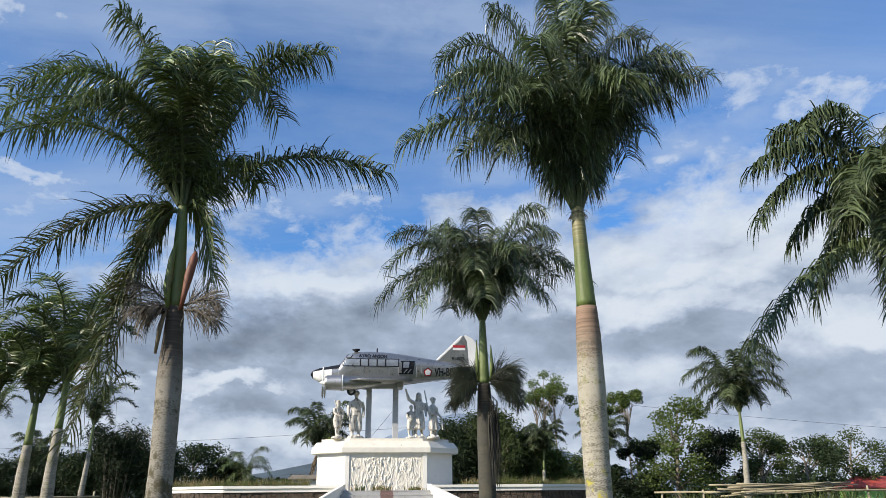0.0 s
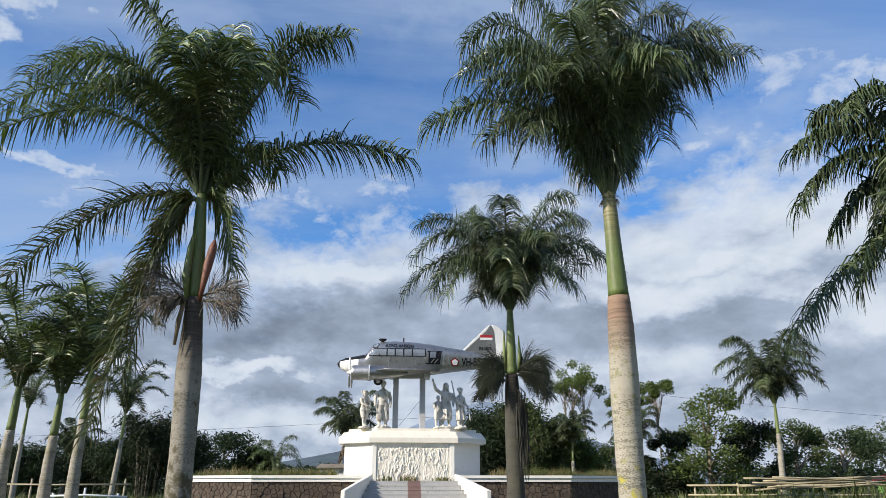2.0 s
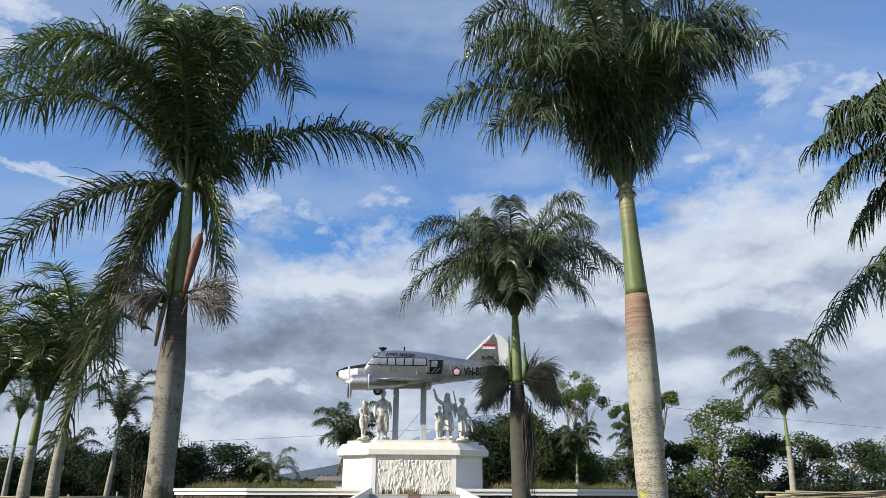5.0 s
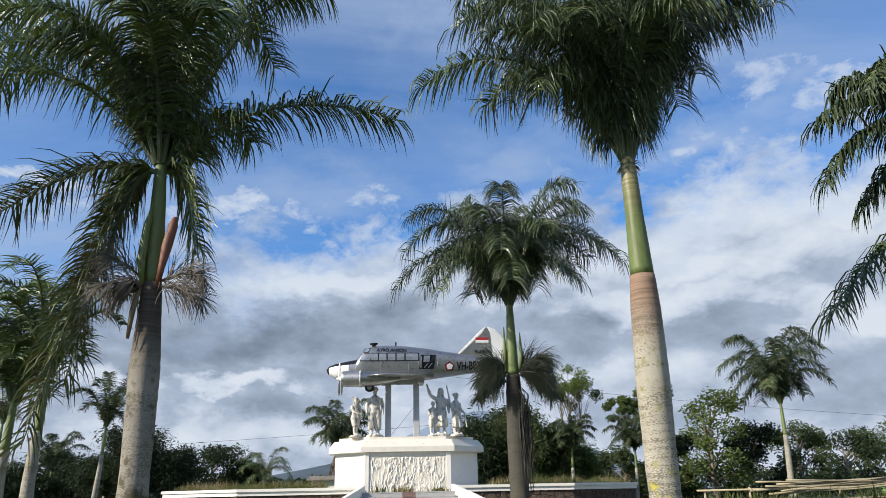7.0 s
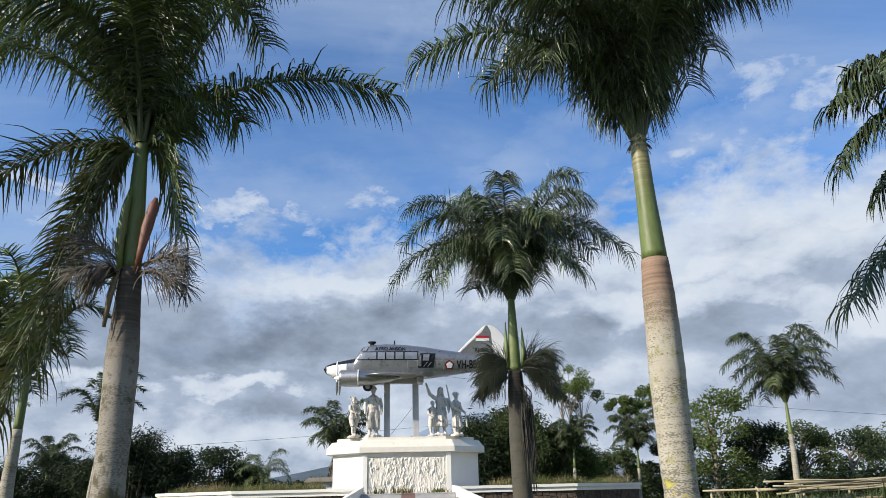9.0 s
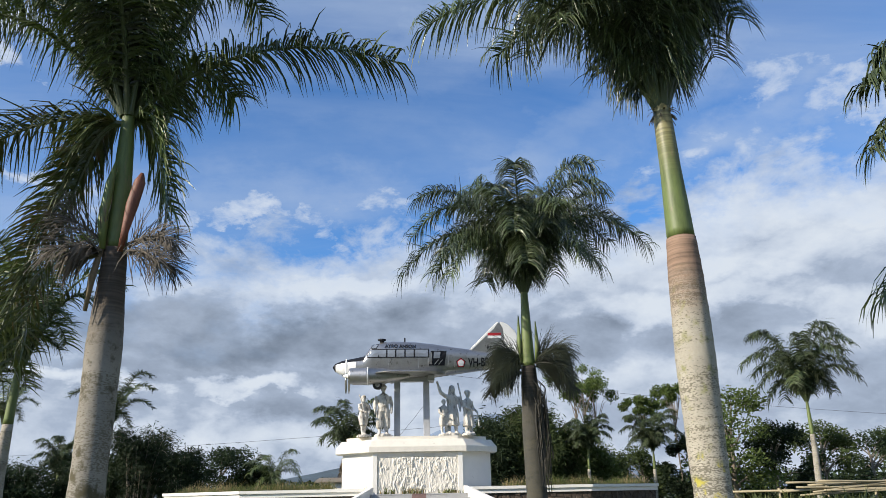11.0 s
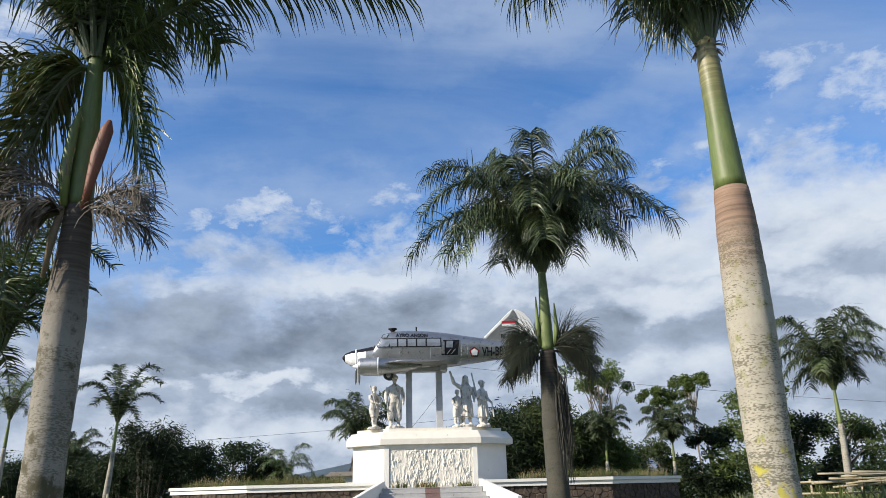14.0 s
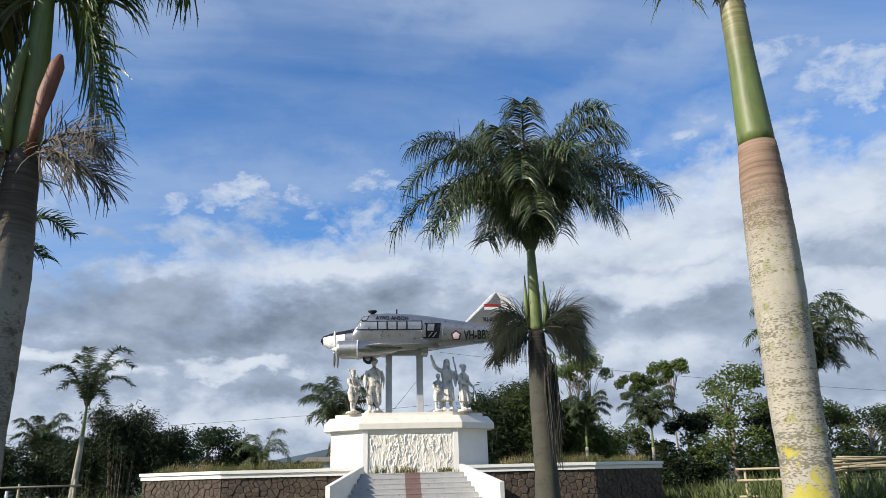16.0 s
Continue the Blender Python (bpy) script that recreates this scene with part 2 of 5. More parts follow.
STONE = material("dark_rubble_stone", (0.080, 0.058, 0.042), 0.9, vary=0.5, scale=7, fine=50, bump=0.9, each=0.45, dirt=(0.045, 0.04, 0.033), dirt_at=0.55)
MORTAR = material("dark_mortar", (0.045, 0.037, 0.030), 0.9, vary=0.3, bump=0.4)
STEP = material("grey_step_tile", (0.40, 0.40, 0.39), 0.65, vary=0.12, scale=3, bump=0.15, dirt=(0.14, 0.12, 0.10), dirt_at=0.64)
STEP_RED = material("red_step_tile", (0.215, 0.140, 0.125), 0.65, vary=0.15, scale=3, bump=0.15, dirt=(0.12, 0.07, 0.06), dirt_at=0.66)
GROUND = material("grassy_ground", (0.055, 0.075, 0.025), 0.95, vary=0.45, scale=0.5, fine=9, bump=0.6, dirt=(0.10, 0.085, 0.05), dirt_at=0.62)
GRASS = material("grass_blade", (0.105, 0.125, 0.035), 0.6, vary=0.4, scale=0.6, bump=0.0, through=0.25, each=0.35)
DRY = material("dry_grass", (0.26, 0.20, 0.10), 0.7, vary=0.3, bump=0.0, through=0.2, each=0.3)
WEED = material("weed_leaf", (0.10, 0.12, 0.035), 0.55, vary=0.3, bump=0.0, through=0.2, each=0.4)
LEAF = material("palm_leaf", (0.086, 0.118, 0.036), 0.42, vary=0.45, scale=1.3, bump=0.0, spec=0.6, through=0.10, each=0.85)
LEAF_B = material("palm_leaf_grey_green", (0.074, 0.100, 0.042), 0.36, vary=0.45, scale=1.3, bump=0.0, spec=0.65, through=0.06, each=0.85)
LEAF_FAR = material("dull_palm_leaf", (0.055, 0.074, 0.032), 0.5, vary=0.45, scale=1.3, bump=0.0, spec=0.3, through=0.06, each=0.8)
LEAF_OLD = material("palm_leaf_yellowing", (0.066, 0.084, 0.026), 0.45, vary=0.5, scale=1.1, bump=0.0, through=0.08, each=0.4, dirt=(0.14, 0.10, 0.05), dirt_at=0.58)
LEAF_DEAD = material("palm_leaf_dry", (0.20, 0.155, 0.10), 0.8, vary=0.4, scale=2.0, bump=0.0, each=0.4)
STRAND = material("flower_strand", (0.135, 0.115, 0.090), 0.8, vary=0.4, bump=0.0, each=0.4)
STRAND_D = material("dry_strip", (0.060, 0.056, 0.043), 0.8, vary=0.4, bump=0.0, each=0.4)
STRAND_G = material("fruit_strand", (0.022, 0.028, 0.014), 0.6, vary=0.4, bump=0.0, each=0.4)
RACHIS = material("leaf_stalk", (0.060, 0.080, 0.028), 0.45, vary=0.2, bump=0.05)
SHAFT = material("green_crownshaft", (0.120, 0.160, 0.048), 0.55, vary=0.38, scale=2.4, fine=14, bump=0.06, stretch=(3, 3, 0.5),
                 dirt=(0.20, 0.15, 0.09), dirt_at=0.62)
PALE = dict(vary=0.16, scale=3.0, fine=30, bump=0.45, dirt=(0.26, 0.258, 0.13), dirt_at=0.59, flecks=(0.085, 0.078, 0.05))
STAINED = dict(PALE, flecks=(0.11, 0.095, 0.06), dirt=(0.085, 0.075, 0.045), dirt_at=0.57)
# stains for the bark that carries its shade in its colour
STAINED_SHADED = dict(PALE, dirt=(0.045, 0.044, 0.032), dirt_at=0.56)
BARK = material("pale_palm_bark", (0.340, 0.315, 0.262), 0.85, **PALE)
BARK_SWOLLEN = material("pale_swollen_bark", (0.378, 0.350, 0.285), 0.85, young=((0.225, 0.150, 0.105), 3.3, 4.0), moss=((0.42, 0.37, 0.05), 1.66), **PALE)
BARK_GREY = material("grey_weathered_bark", (0.250, 0.232, 0.195), 0.85, young=((0.085, 0.066, 0.050), 2.9, 3.6), moss=((0.075, 0.065, 0.030), 2.0), **STAINED)
# bark darkened all over: the shade on this trunk is painted into it
BARK_SHADED = material("bark_with_painted_shade", (0.060, 0.058, 0.048), 0.9, young=((0.055, 0.046, 0.036), 3.2, 4.3), **STAINED_SHADED)
SHAFT_B = material("green_crownshaft_with_dry_top", (0.120, 0.160, 0.048), 0.5, vary=0.38, scale=2.4, fine=14, bump=0.10, stretch=(3, 3, 0.5),
                   dirt=(0.20, 0.15, 0.09), dirt_at=0.64, young=((0.20, 0.185, 0.085), 5.0, 5.7))
SPATHE = material("brown_spathe", (0.17, 0.062, 0.036), 0.6, vary=0.45, scale=2, fine=20, bump=0.3, stretch=(6, 6, 1))
WOOD = material("grey_branch", (0.20, 0.17, 0.13), 0.9, vary=0.25, bump=0.3)
TREE_DARK = material("dark_tree_leaf", (0.022, 0.036, 0.015), 0.7, spec=0.2, vary=0.4, scale=0.4, bump=0.0, through=0.12, each=0.45)
TREE_MID = material("tree_leaf", (0.050, 0.070, 0.024), 0.7, spec=0.2, vary=0.4, scale=0.4, bump=0.0, through=0.18, each=0.45)
TREE_LIGHT = material("light_tree_leaf", (0.085, 0.118, 0.034), 0.7, spec=0.2, vary=0.35, scale=0.4, bump=0.0, through=0.2, each=0.4)
# woods tinted blue, with the distance haze mixed into their colour
HILL = material("wooded_hill_hazed", (0.048, 0.072, 0.090), 1.0, vary=0.4, scale=0.05, fine=0.4, bump=0.0)
# pale blue: the haze of the distance is put into the mountain's colour
MOUNTAIN = material("far_mountain_hazed", (0.16, 0.21, 0.275), 1.0, vary=0.2, scale=0.002, fine=0.01, bump=0.0)
BAMBOO = material("bamboo_pole", (0.36, 0.31, 0.20), 0.6, vary=0.2, bump=0.1)
PIPE = material("white_pipe", (0.60, 0.62, 0.63), 0.5, vary=0.1)
ROOF_RED = material("red_sheet_roof", (0.42, 0.07, 0.05), 0.5, vary=0.15)
GREEN_WALL = material("lime_green_wall", (0.22, 0.46, 0.12), 0.7, vary=0.1)
GUY = material("grey_wire", (0.16, 0.16, 0.17), 0.6)
CABLE = material("black_cable", (0.03, 0.03, 0.035), 0.6)

# ---- mesh helpers ----


def mesh_of(name, verts, faces, mats, smooth=False, index=None):
    me = bpy.data.meshes.new(name)
    me.from_pydata([tuple(v) for v in verts], [], faces)
    for m in mats if isinstance(mats, (list, tuple)) else [mats]:
        me.materials.append(m)
    if index is not None:
        me.polygons.foreach_set("material_index", index)
    if smooth:
        me.polygons.foreach_set("use_smooth", [True] * len(me.polygons))
    me.update()
    return me


def child(name, me, parent, label="", at=None):
    ob = new(name, me)
    ob.parent = parent
    if at is not None:
        ob.matrix_basis = at
    return tagged(ob, label) if label else ob


def part(name, bm, mat, parent, label="", smooth=False, at=None):
    me = bpy.data.meshes.new(name)
    bmesh.ops.recalc_face_normals(bm, faces=bm.faces)
    bm.to_mesh(me)
    bm.free()
    me.materials.append(mat)
    if smooth:
        me.polygons.foreach_set("use_smooth", [True] * len(me.polygons))
    ob = new(name, me)
    if parent is not None:
        ob.parent = parent
    if at is not None:
        ob.matrix_basis = at
    return tagged(ob, label) if label else ob


def thing(name, m, label, category, group="", kind=""):
    ob = new(name)
    ob.empty_display_size = 0.2
    ob.matrix_world = m
    return tagged(ob, label, category, group, kind)


def box(x0, x1, y0, y1, z0, z1, bevel=0.0, bm=None):
    b = bm or bmesh.new()
    got = bmesh.ops.create_cube(b, size=1.0, matrix=Matrix.LocRotScale(((x0 + x1) / 2, (y0 + y1) / 2, (z0 + z1) / 2), None, (x1 - x0, y1 - y0, z1 - z0)))
    if bevel:
        es = {e for v in got["verts"] for e in v.link_edges}
        bmesh.ops.bevel(b, geom=list(es), offset=bevel, segments=2, affect="EDGES", profile=0.5)
    return b


def prism(levels, bm=None):
    """Stacked outlines: levels of (list of (x, y), z), closed below and above."""
    b = bm or bmesh.new()
    rows = [[b.verts.new((x, y, z)) for x, y in poly] for poly, z in levels]
    k = len(rows[0])
    for lo, hi in zip(rows, rows[1:]):
        for i in range(k):
            b.faces.new((lo[i], lo[(i + 1) % k], hi[(i + 1) % k], hi[i]))
    b.faces.new(rows[0][::-1])
    b.faces.new(rows[-1])
    return b


def tube_data(points, radii, sides=8, squash=1.0, caps=True):
    pts = [Vector(p) for p in points]
    verts, faces = [], []
    for i, p in enumerate(pts):
        d = (pts[min(i + 1, len(pts) - 1)] - pts[max(i - 1, 0)]).normalized()
        a = d.cross(Vector((0.1, 1, 0.05)) if abs(d.y) < 0.9 else Vector((1, 0, 0.1))).normalized()
        c = d.cross(a)
        for k in range(sides):
            w = 2 * math.pi * k / sides
            verts.append(p + (a * math.cos(w) + c * math.sin(w) * squash) * radii[i])
    for i in range(len(pts) - 1):
        for k in range(sides):
            j = (k + 1) % sides
            faces.append((i * sides + k, i * sides + j, (i + 1) * sides + j, (i + 1) * sides + k))
    if caps:
        faces.append(tuple(range(sides))[::-1])
        faces.append(tuple(range((len(pts) - 1) * sides, len(pts) * sides)))
    return verts, faces


def joined(*datas):
    verts, faces = [], []
    for v, f in datas:
        o = len(verts)
        verts += v
        faces += [tuple(i + o for i in q) for q in f]
    return verts, faces


# ---- ground and distance ----


def ground():
    bm = bmesh.new()
    bmesh.ops.create_grid(bm, x_segments=120, y_segments=120, size=1.0)
    for v in bm.verts:
        x, y = v.co.x, v.co.y
        v.co.x, v.co.y = 2600 * x * abs(x) ** 1.6, 20 + 2600 * y * abs(y) ** 1.6
        r = math.hypot(v.co.x, v.co.y - 20)
        k = max(0.0, min(1.0, (r - 45) / 60))
        v.co.z = (noise.noise(Vector((v.co.x * 0.05, v.co.y * 0.05, 0))) * 0.5) * k
    tagged(part("ground", bm, GROUND, None, smooth=True), "rough green grass lawn with bare earth patches", "ground", kind="structure")


def ridge(name, x0, x1, y, height, mat, label, seed, kind="structure"):
    """A long wooded ridge with an uneven crest: height(x) in metres."""
    k = 90
    verts, faces = [], []
    for i in range(k + 1):
        x = x0 + (x1 - x0) * i / k
        h = height(x) * (1 + 0.05 * noise.noise(Vector((x * 12 / (x1 - x0), seed, 0)))) + 0.012 * height(x) * noise.noise(Vector((x * 90 / (x1 - x0), seed, 3)))
        for j in range(7):
            s = j / 6
            verts.append((x, y + (s - 1) * abs(x1 - x0) * 0.22, -6 + (h + 6) * s ** 1.3))
    for i in range(k):
        for j in range(6):
            a = i * 7 + j
            faces.append((a, a + 7, a + 8, a + 1))
    tagged(new(name, mesh_of(name, verts, faces, mat, True)), label, "hill", kind=kind)


ground()
ridge("backdrop_hill", -900, 260, 900, lambda x: 15 + 42 * math.exp(-((x + 20) / 175) ** 2), HILL, "dark wooded hill in the distance, bluish haze in its colour", 1.0)
ridge("backdrop_mountain", -1700, 2300, 3000, lambda x: 40 + 285 * math.exp(-abs((x - 120) / 520) ** 1.6), MOUNTAIN, "far mountain half hidden by cloud, blue haze in its colour", 4.0)

# ---- the monument: platform, stairs, pedestal ----
MON = pose(-1.675, 30.175, 0, 0, 0, 5.6)
TOP = 1.95
FLOOR = 1.70


def mirrored(half):
    """An outline from its right half, front to back."""
    return half + [(-x, y) for x, y in half[::-1]]


def outline(grow, front=-0.8):
    g = grow
    return mirrored([(6.8 + 0.4 * g, front - g), (10.3 + g, 1.6 - 0.4 * g), (10.3 + g, 9.0 + g)])


platform = thing("wall_platform", MON, "raised octagonal stone platform with white coping", "platform", kind="structure")
part("core", prism([(outline(-0.12), -0.3), (outline(-0.12), FLOOR)]), MORTAR, platform)
part("paving", prism([(outline(-0.5), FLOOR), (outline(-0.5), FLOOR + 0.03)]), STEP, platform)


def coping(poly_out, poly_in, z0, z1, skip):
    """A band that follows the outline; skip: the side (by its first corner) left open between -gap and gap."""
    bm = bmesh.new()
    k = len(poly_out)
    for i in range(k):
        a, b = Vector(poly_out[i]), Vector(poly_out[(i + 1) % k])
        c, d = Vector(poly_in[i]), Vector(poly_in[(i + 1) % k])
        runs = [(0.0, 1.0)]
        if i == skip:
            w = 1.86 / abs(a.x)
            runs = [(0.0, 0.5 - w / 2), (0.5 + w / 2, 1.0)]
        for s, e in runs:
            q = [a.lerp(b, s), a.lerp(b, e), c.lerp(d, e), c.lerp(d, s)]
            prism([([(p.x, p.y) for p in q], z0), ([(p.x, p.y) for p in q], z1)], bm)
    return bm


part("coping", coping(outline(0.10), outline(-0.45), TOP - 0.11, TOP, 5), WHITE, platform, "white painted coping slab")
part("band", coping(outline(0.04), outline(-0.40), TOP - 0.26, TOP - 0.115, 5), WHITE, platform, "white band below the coping")

STEPS = 10
RISE, TREAD = FLOOR / STEPS, 0.27


def flare(run):
    """Half-width of the stairs, so far out from the top."""
    return 1.76 + 0.34 * run


stairs = thing("stairs", MON, "grey tiled steps with a red centre strip", "stairs", kind="structure")
for i in range(STEPS):
    z1 = FLOOR + 0.03 - RISE * i
    y1, y0 = -0.70 - TREAD * i, -0.70 - TREAD * (i + 1)
    w0, w1 = flare(TREAD * i), flare(TREAD * (i + 1))
    lo = [(-w1, y0), (w1, y0), (w0, y1 + 0.25), (-w0, y1 + 0.25)]
    part("step", prism([(lo, max(-0.2, z1 - RISE - 0.05)), (lo, z1 - 0.02)]), STEP, stairs)
    for a, b, m, nm in ((-w1, -1.05, STEP, "tile"), (-1.045, -0.275, STEP, "tile"), (-0.27, 0.27, STEP_RED, "red_tile"), (0.275, 1.045, STEP, "tile"), (1.05, w1, STEP, "tile")):
        part(nm, box(a, b, y0 - 0.02, y1 + 0.01, z1 - 0.045, z1, 0.006), m, stairs)
        part(nm, box(a, b, y0 - 0.012, y0 + 0.01, z1 - RISE, z1 - 0.05), m, stairs)


def cheek(sx):
    """A flaring stair wall, its top sloping gently down."""
    k = 10
    rows = []
    for i in range(k + 1):
        run = 2.95 * i / k
        w = flare(run)
        rows.append((w, -0.62 - run, 2.0 - 0.64 * i / k))
    bm = bmesh.new()
    rings = [[bm.verts.new((sx * w, y, -0.2)), bm.verts.new((sx * (w + 0.15), y + 0.03, -0.2)), bm.verts.new((sx * (w + 0.15), y + 0.03, z)), bm.verts.new((sx * w, y, z))] for w, y, z in rows]
    for p, q in zip(rings, rings[1:]):
        for i in range(4):
            bm.faces.new((p[i], p[(i + 1) % 4], q[(i + 1) % 4], q[i]))
    bm.faces.new(rings[0])
    bm.faces.new(rings[-1][::-1])
    part("stair_cheek", bm, WHITE, stairs, "white painted flaring side wall")


cheek(-1)
cheek(1)

pedestal = thing("pedestal", MON, "white octagonal monument pedestal with a relief panel", "pedestal", kind="structure")


def octagon(a, b, d, v0=0.0, v1=3.0):
    """Front half-width a, full half-width b, chamfer depth d."""
    return mirrored([(a, v0), (b, v0 + d), (b, v1 - d), (a, v1)])


body = octagon(1.83, 3.10, 0.98, 0.16, 2.84)
part("body", prism([(body, FLOOR), (body, 3.34)]), WHITE, pedestal, "white painted pedestal body")
lip = octagon(1.98, 3.38, 1.06, -0.03, 3.03)
lip2 = octagon(1.87, 3.16, 1.0, 0.14, 2.86)
cap = prism([(lip, 3.335), (lip, 3.56), (lip2, 3.84)])
bmesh.ops.bevel(cap, geom=cap.edges[:], offset=0.012, segments=1, affect="EDGES")
part("cap", cap, CREAM, pedestal, "cream painted sloping cap slab")
tier = octagon(1.66, 2.95, 0.9, 0.30, 2.7)
part("plinth", prism([(tier, 3.835), (tier, 3.98)]), CREAM, pedestal, "low plinth under the statues")
for sx in (-1, 1):
    part("pilaster", box(sx * 1.73 - 0.10, sx * 1.73 + 0.10, 0.085, 0.17, FLOOR + 0.03, 3.33, 0.01), WHITE, pedestal, "white corner pilaster")
part("upper_band", box(-1.625, 1.625, 0.105, 0.17, 3.16, 3.33, 0.006), CREAM, pedestal)


def relief():
    """A plaster panel, raised in rows of worn upright lumps."""
    nx, nz = 240, 120
    verts, faces = [], []
    for j in range(nz + 1):
        for i in range(nx + 1):
            x, z = -1.62 + 3.24 * i / nx, FLOOR + 0.04 + (3.155 - FLOOR - 0.04) * j / nz
            lump = noise.fractal(Vector((x * 11, z * 4.2, 1.7)), 0.8, 2.1, 6)
            slant = noise.fractal(Vector((x * 9 + z * 5, z * 7, 4.4)), 0.8, 2.1, 5)
            cut = noise.fractal(Vector((x * 26, z * 9, 8.1)), 0.7, 2.2, 4)
            worn = 0.35 + 0.65 * max(0.0, min(1.0, 0.6 + 1.4 * noise.noise(Vector((x * 1.3, z * 1.6, 2.2)))))
            h = worn * (0.050 * max(0.0, lump) ** 0.7 + 0.035 * max(0.0, slant) + 0.016 * cut)
            edge = min(1.0, min(i, nx - i) / 6, min(j, nz - j) / 5)
            verts.append((x, 0.135 - h * edge, z))
    for j in range(nz):
        for i in range(nx):
            a = j * (nx + 1) + i
            faces.append((a, a + 1, a + nx + 2, a + nx + 1))
    child("relief_panel", mesh_of("relief_panel", verts, faces, CREAM, True), pedestal, "cream plaster panel with worn carved relief")


relief()

# ---- the aircraft on its stand ----
stand = thing("aircraft_stand", MON, "grey steel stand of two posts carrying the aircraft", "stand")
for u in (-0.83, 0.42):
    part("post", box(u - 0.13, u + 0.13, 0.87, 1.13, 3.98, 6.30, 0.015), STEEL, stand)
    part("base_plate", box(u - 0.2, u + 0.2, 0.80, 1.20, 3.981, 4.01, 0.005), STEEL, stand)
part("beam", box(-1.0, 0.62, 0.86, 1.14, 6.302, 6.50, 0.02), STEEL, stand, "horizontal steel beam")
for u in (-1.0, 0.62):
    part("saddle", box(u - 0.14, u + 0.14, 0.55, 1.45, 6.31, 6.53, 0.01), STEEL, stand)

SECTIONS = [(-3.60, 6.92, 6.99, 0.03), (-3.50, 6.76, 7.12, 0.18), (-3.20, 6.60, 7.24, 0.33), (-2.70, 6.46, 7.34, 0.45), (-2.28, 6.40, 7.42, 0.52),
            (-1.97, 6.39, 7.88, 0.55), (-1.50, 6.39, 8.02, 0.58), (-0.90, 6.41, 8.06, 0.60), (0.00, 6.44, 8.02, 0.58), (0.80, 6.49, 7.93, 0.52),
            (1.60, 6.60, 7.80, 0.42), (2.40, 6.71, 7.69, 0.31), (3.20, 6.81, 7.57, 0.21), (3.90, 6.92, 7.45, 0.12), (4.40, 7.02, 7.32, 0.04)]
MID = 1.0


def hull(u):
    """Bottom, top and half-width of the fuselage at u."""
    cols = np.array(SECTIONS)
    return [float(np.interp(u, cols[:, 0], cols[:, k])) for k in (1, 2, 3)]


def side(u, z, out=0.0):
    """The near side of the fuselage at u, z."""
    b, t, w = hull(u)
    k = max(-0.999, min(0.999, (z - (b + t) / 2) / ((t - b) / 2)))
    return MID - w * (1 - abs(k) ** 3.4) ** 0.5 - out


BANK = Matrix.Translation((0, MID, 7.2)) @ pose(0, 0, 0, 8) @ Matrix.Translation((0, -MID, -7.2))
plane = thing("aircraft", MON @ BANK, "silver twin-engined monument aircraft with white nose and rudder", "aircraft")


def fuselage():
    us = sorted({round(-3.6 + 8.0 * i / 64, 3) for i in range(65)} | {s[0] for s in SECTIONS})
    verts, faces, index, k = [], [], [], 36
    for u in us:
        b, t, w = hull(u)
        for i in range(k):
            a = 2 * math.pi * i / k
            c, s = math.cos(a), math.sin(a)
            verts.append((u, MID + w * math.copysign((1 - abs(s) ** 3.4) ** 0.5, c), (b + t) / 2 + (t - b) / 2 * s))
    for j in range(len(us) - 1):
        for i in range(k):
            q = (j * k + i, j * k + (i + 1) % k, (j + 1) * k + (i + 1) % k, (j + 1) * k + i)
            faces.append(q)
            u, s = (us[j] + us[j + 1]) / 2, math.sin(2 * math.pi * (i + 0.5) / k)
            index.append(2 if u < -3.42 or (u < -2.25 and s > 0.62) else 1 if u < -2.55 else 0)
    faces += [tuple(range(k)), tuple(range((len(us) - 1) * k, len(us) * k))[::-1]]
    index += [2, 0]
    child("fuselage", mesh_of("fuselage", verts, faces, [SILVER, PLANE_WHITE, BLACK], True, index), plane, "silver fuselage, white nose with black top")


fuselage()


def on_side(name, corners, mat, out=0.012, label="", parent=None, thick=0.02, sub=6):
    """A thin piece with the given (u, z) outline, laid on the near side of the fuselage."""
    pts = []
    for (a, b), (c, d) in zip(corners, corners[1:] + corners[:1]):
        pts += [(a + (c - a) * i / sub, b + (d - b) * i / sub) for i in range(sub)]
    cu, cz = sum(p[0] for p in pts) / len(pts), sum(p[1] for p in pts) / len(pts)
    verts = [(u, side(u, z, out), z) for u, z in pts] + [(u, side(u, z, out - thick), z) for u, z in pts]
    verts.append((cu, side(cu, cz, out + 0.004), cz))
    k = len(pts)
    faces = [(i, (i + 1) % k, 2 * k) for i in range(k)] + [((i + 1) % k, i, k + i, k + (i + 1) % k) for i in range(k)]
    return child(name, mesh_of(name, verts, faces, mat), parent or plane, label)


def quad(u0, u1, z0, z1, slant=0.0):
    return [(u0, z0), (u1, z0), (u1 + slant, z1), (u0 + slant, z1)]


# windows along the cabin, each in its dark frame
for u0, u1, s in ((-2.13, -1.66, 0.14), (-1.62, -1.30, 0.0), (-1.26, -0.92, 0.0), (-0.88, -0.52, 0.0), (-0.48, -0.12, 0.0), (-0.08, 0.50, 0.0)):
    w = on_side("window_frame", quad(u0 - 0.03, u1 + 0.03, 7.335, 7.715, s), BLACK, 0.008, "dark window frame")
    on_side("pane", quad(u0 + 0.01, u1 - 0.01, 7.375, 7.675, s), GLASS, 0.018, "", w)
w = on_side("window_frame", quad(-1.98, -1.72, 7.73, 7.93, 0.10), BLACK, 0.008, "dark windscreen frame")
on_side("pane", quad(-1.95, -1.75, 7.75, 7.91, 0.09), GLASS, 0.018, "", w)
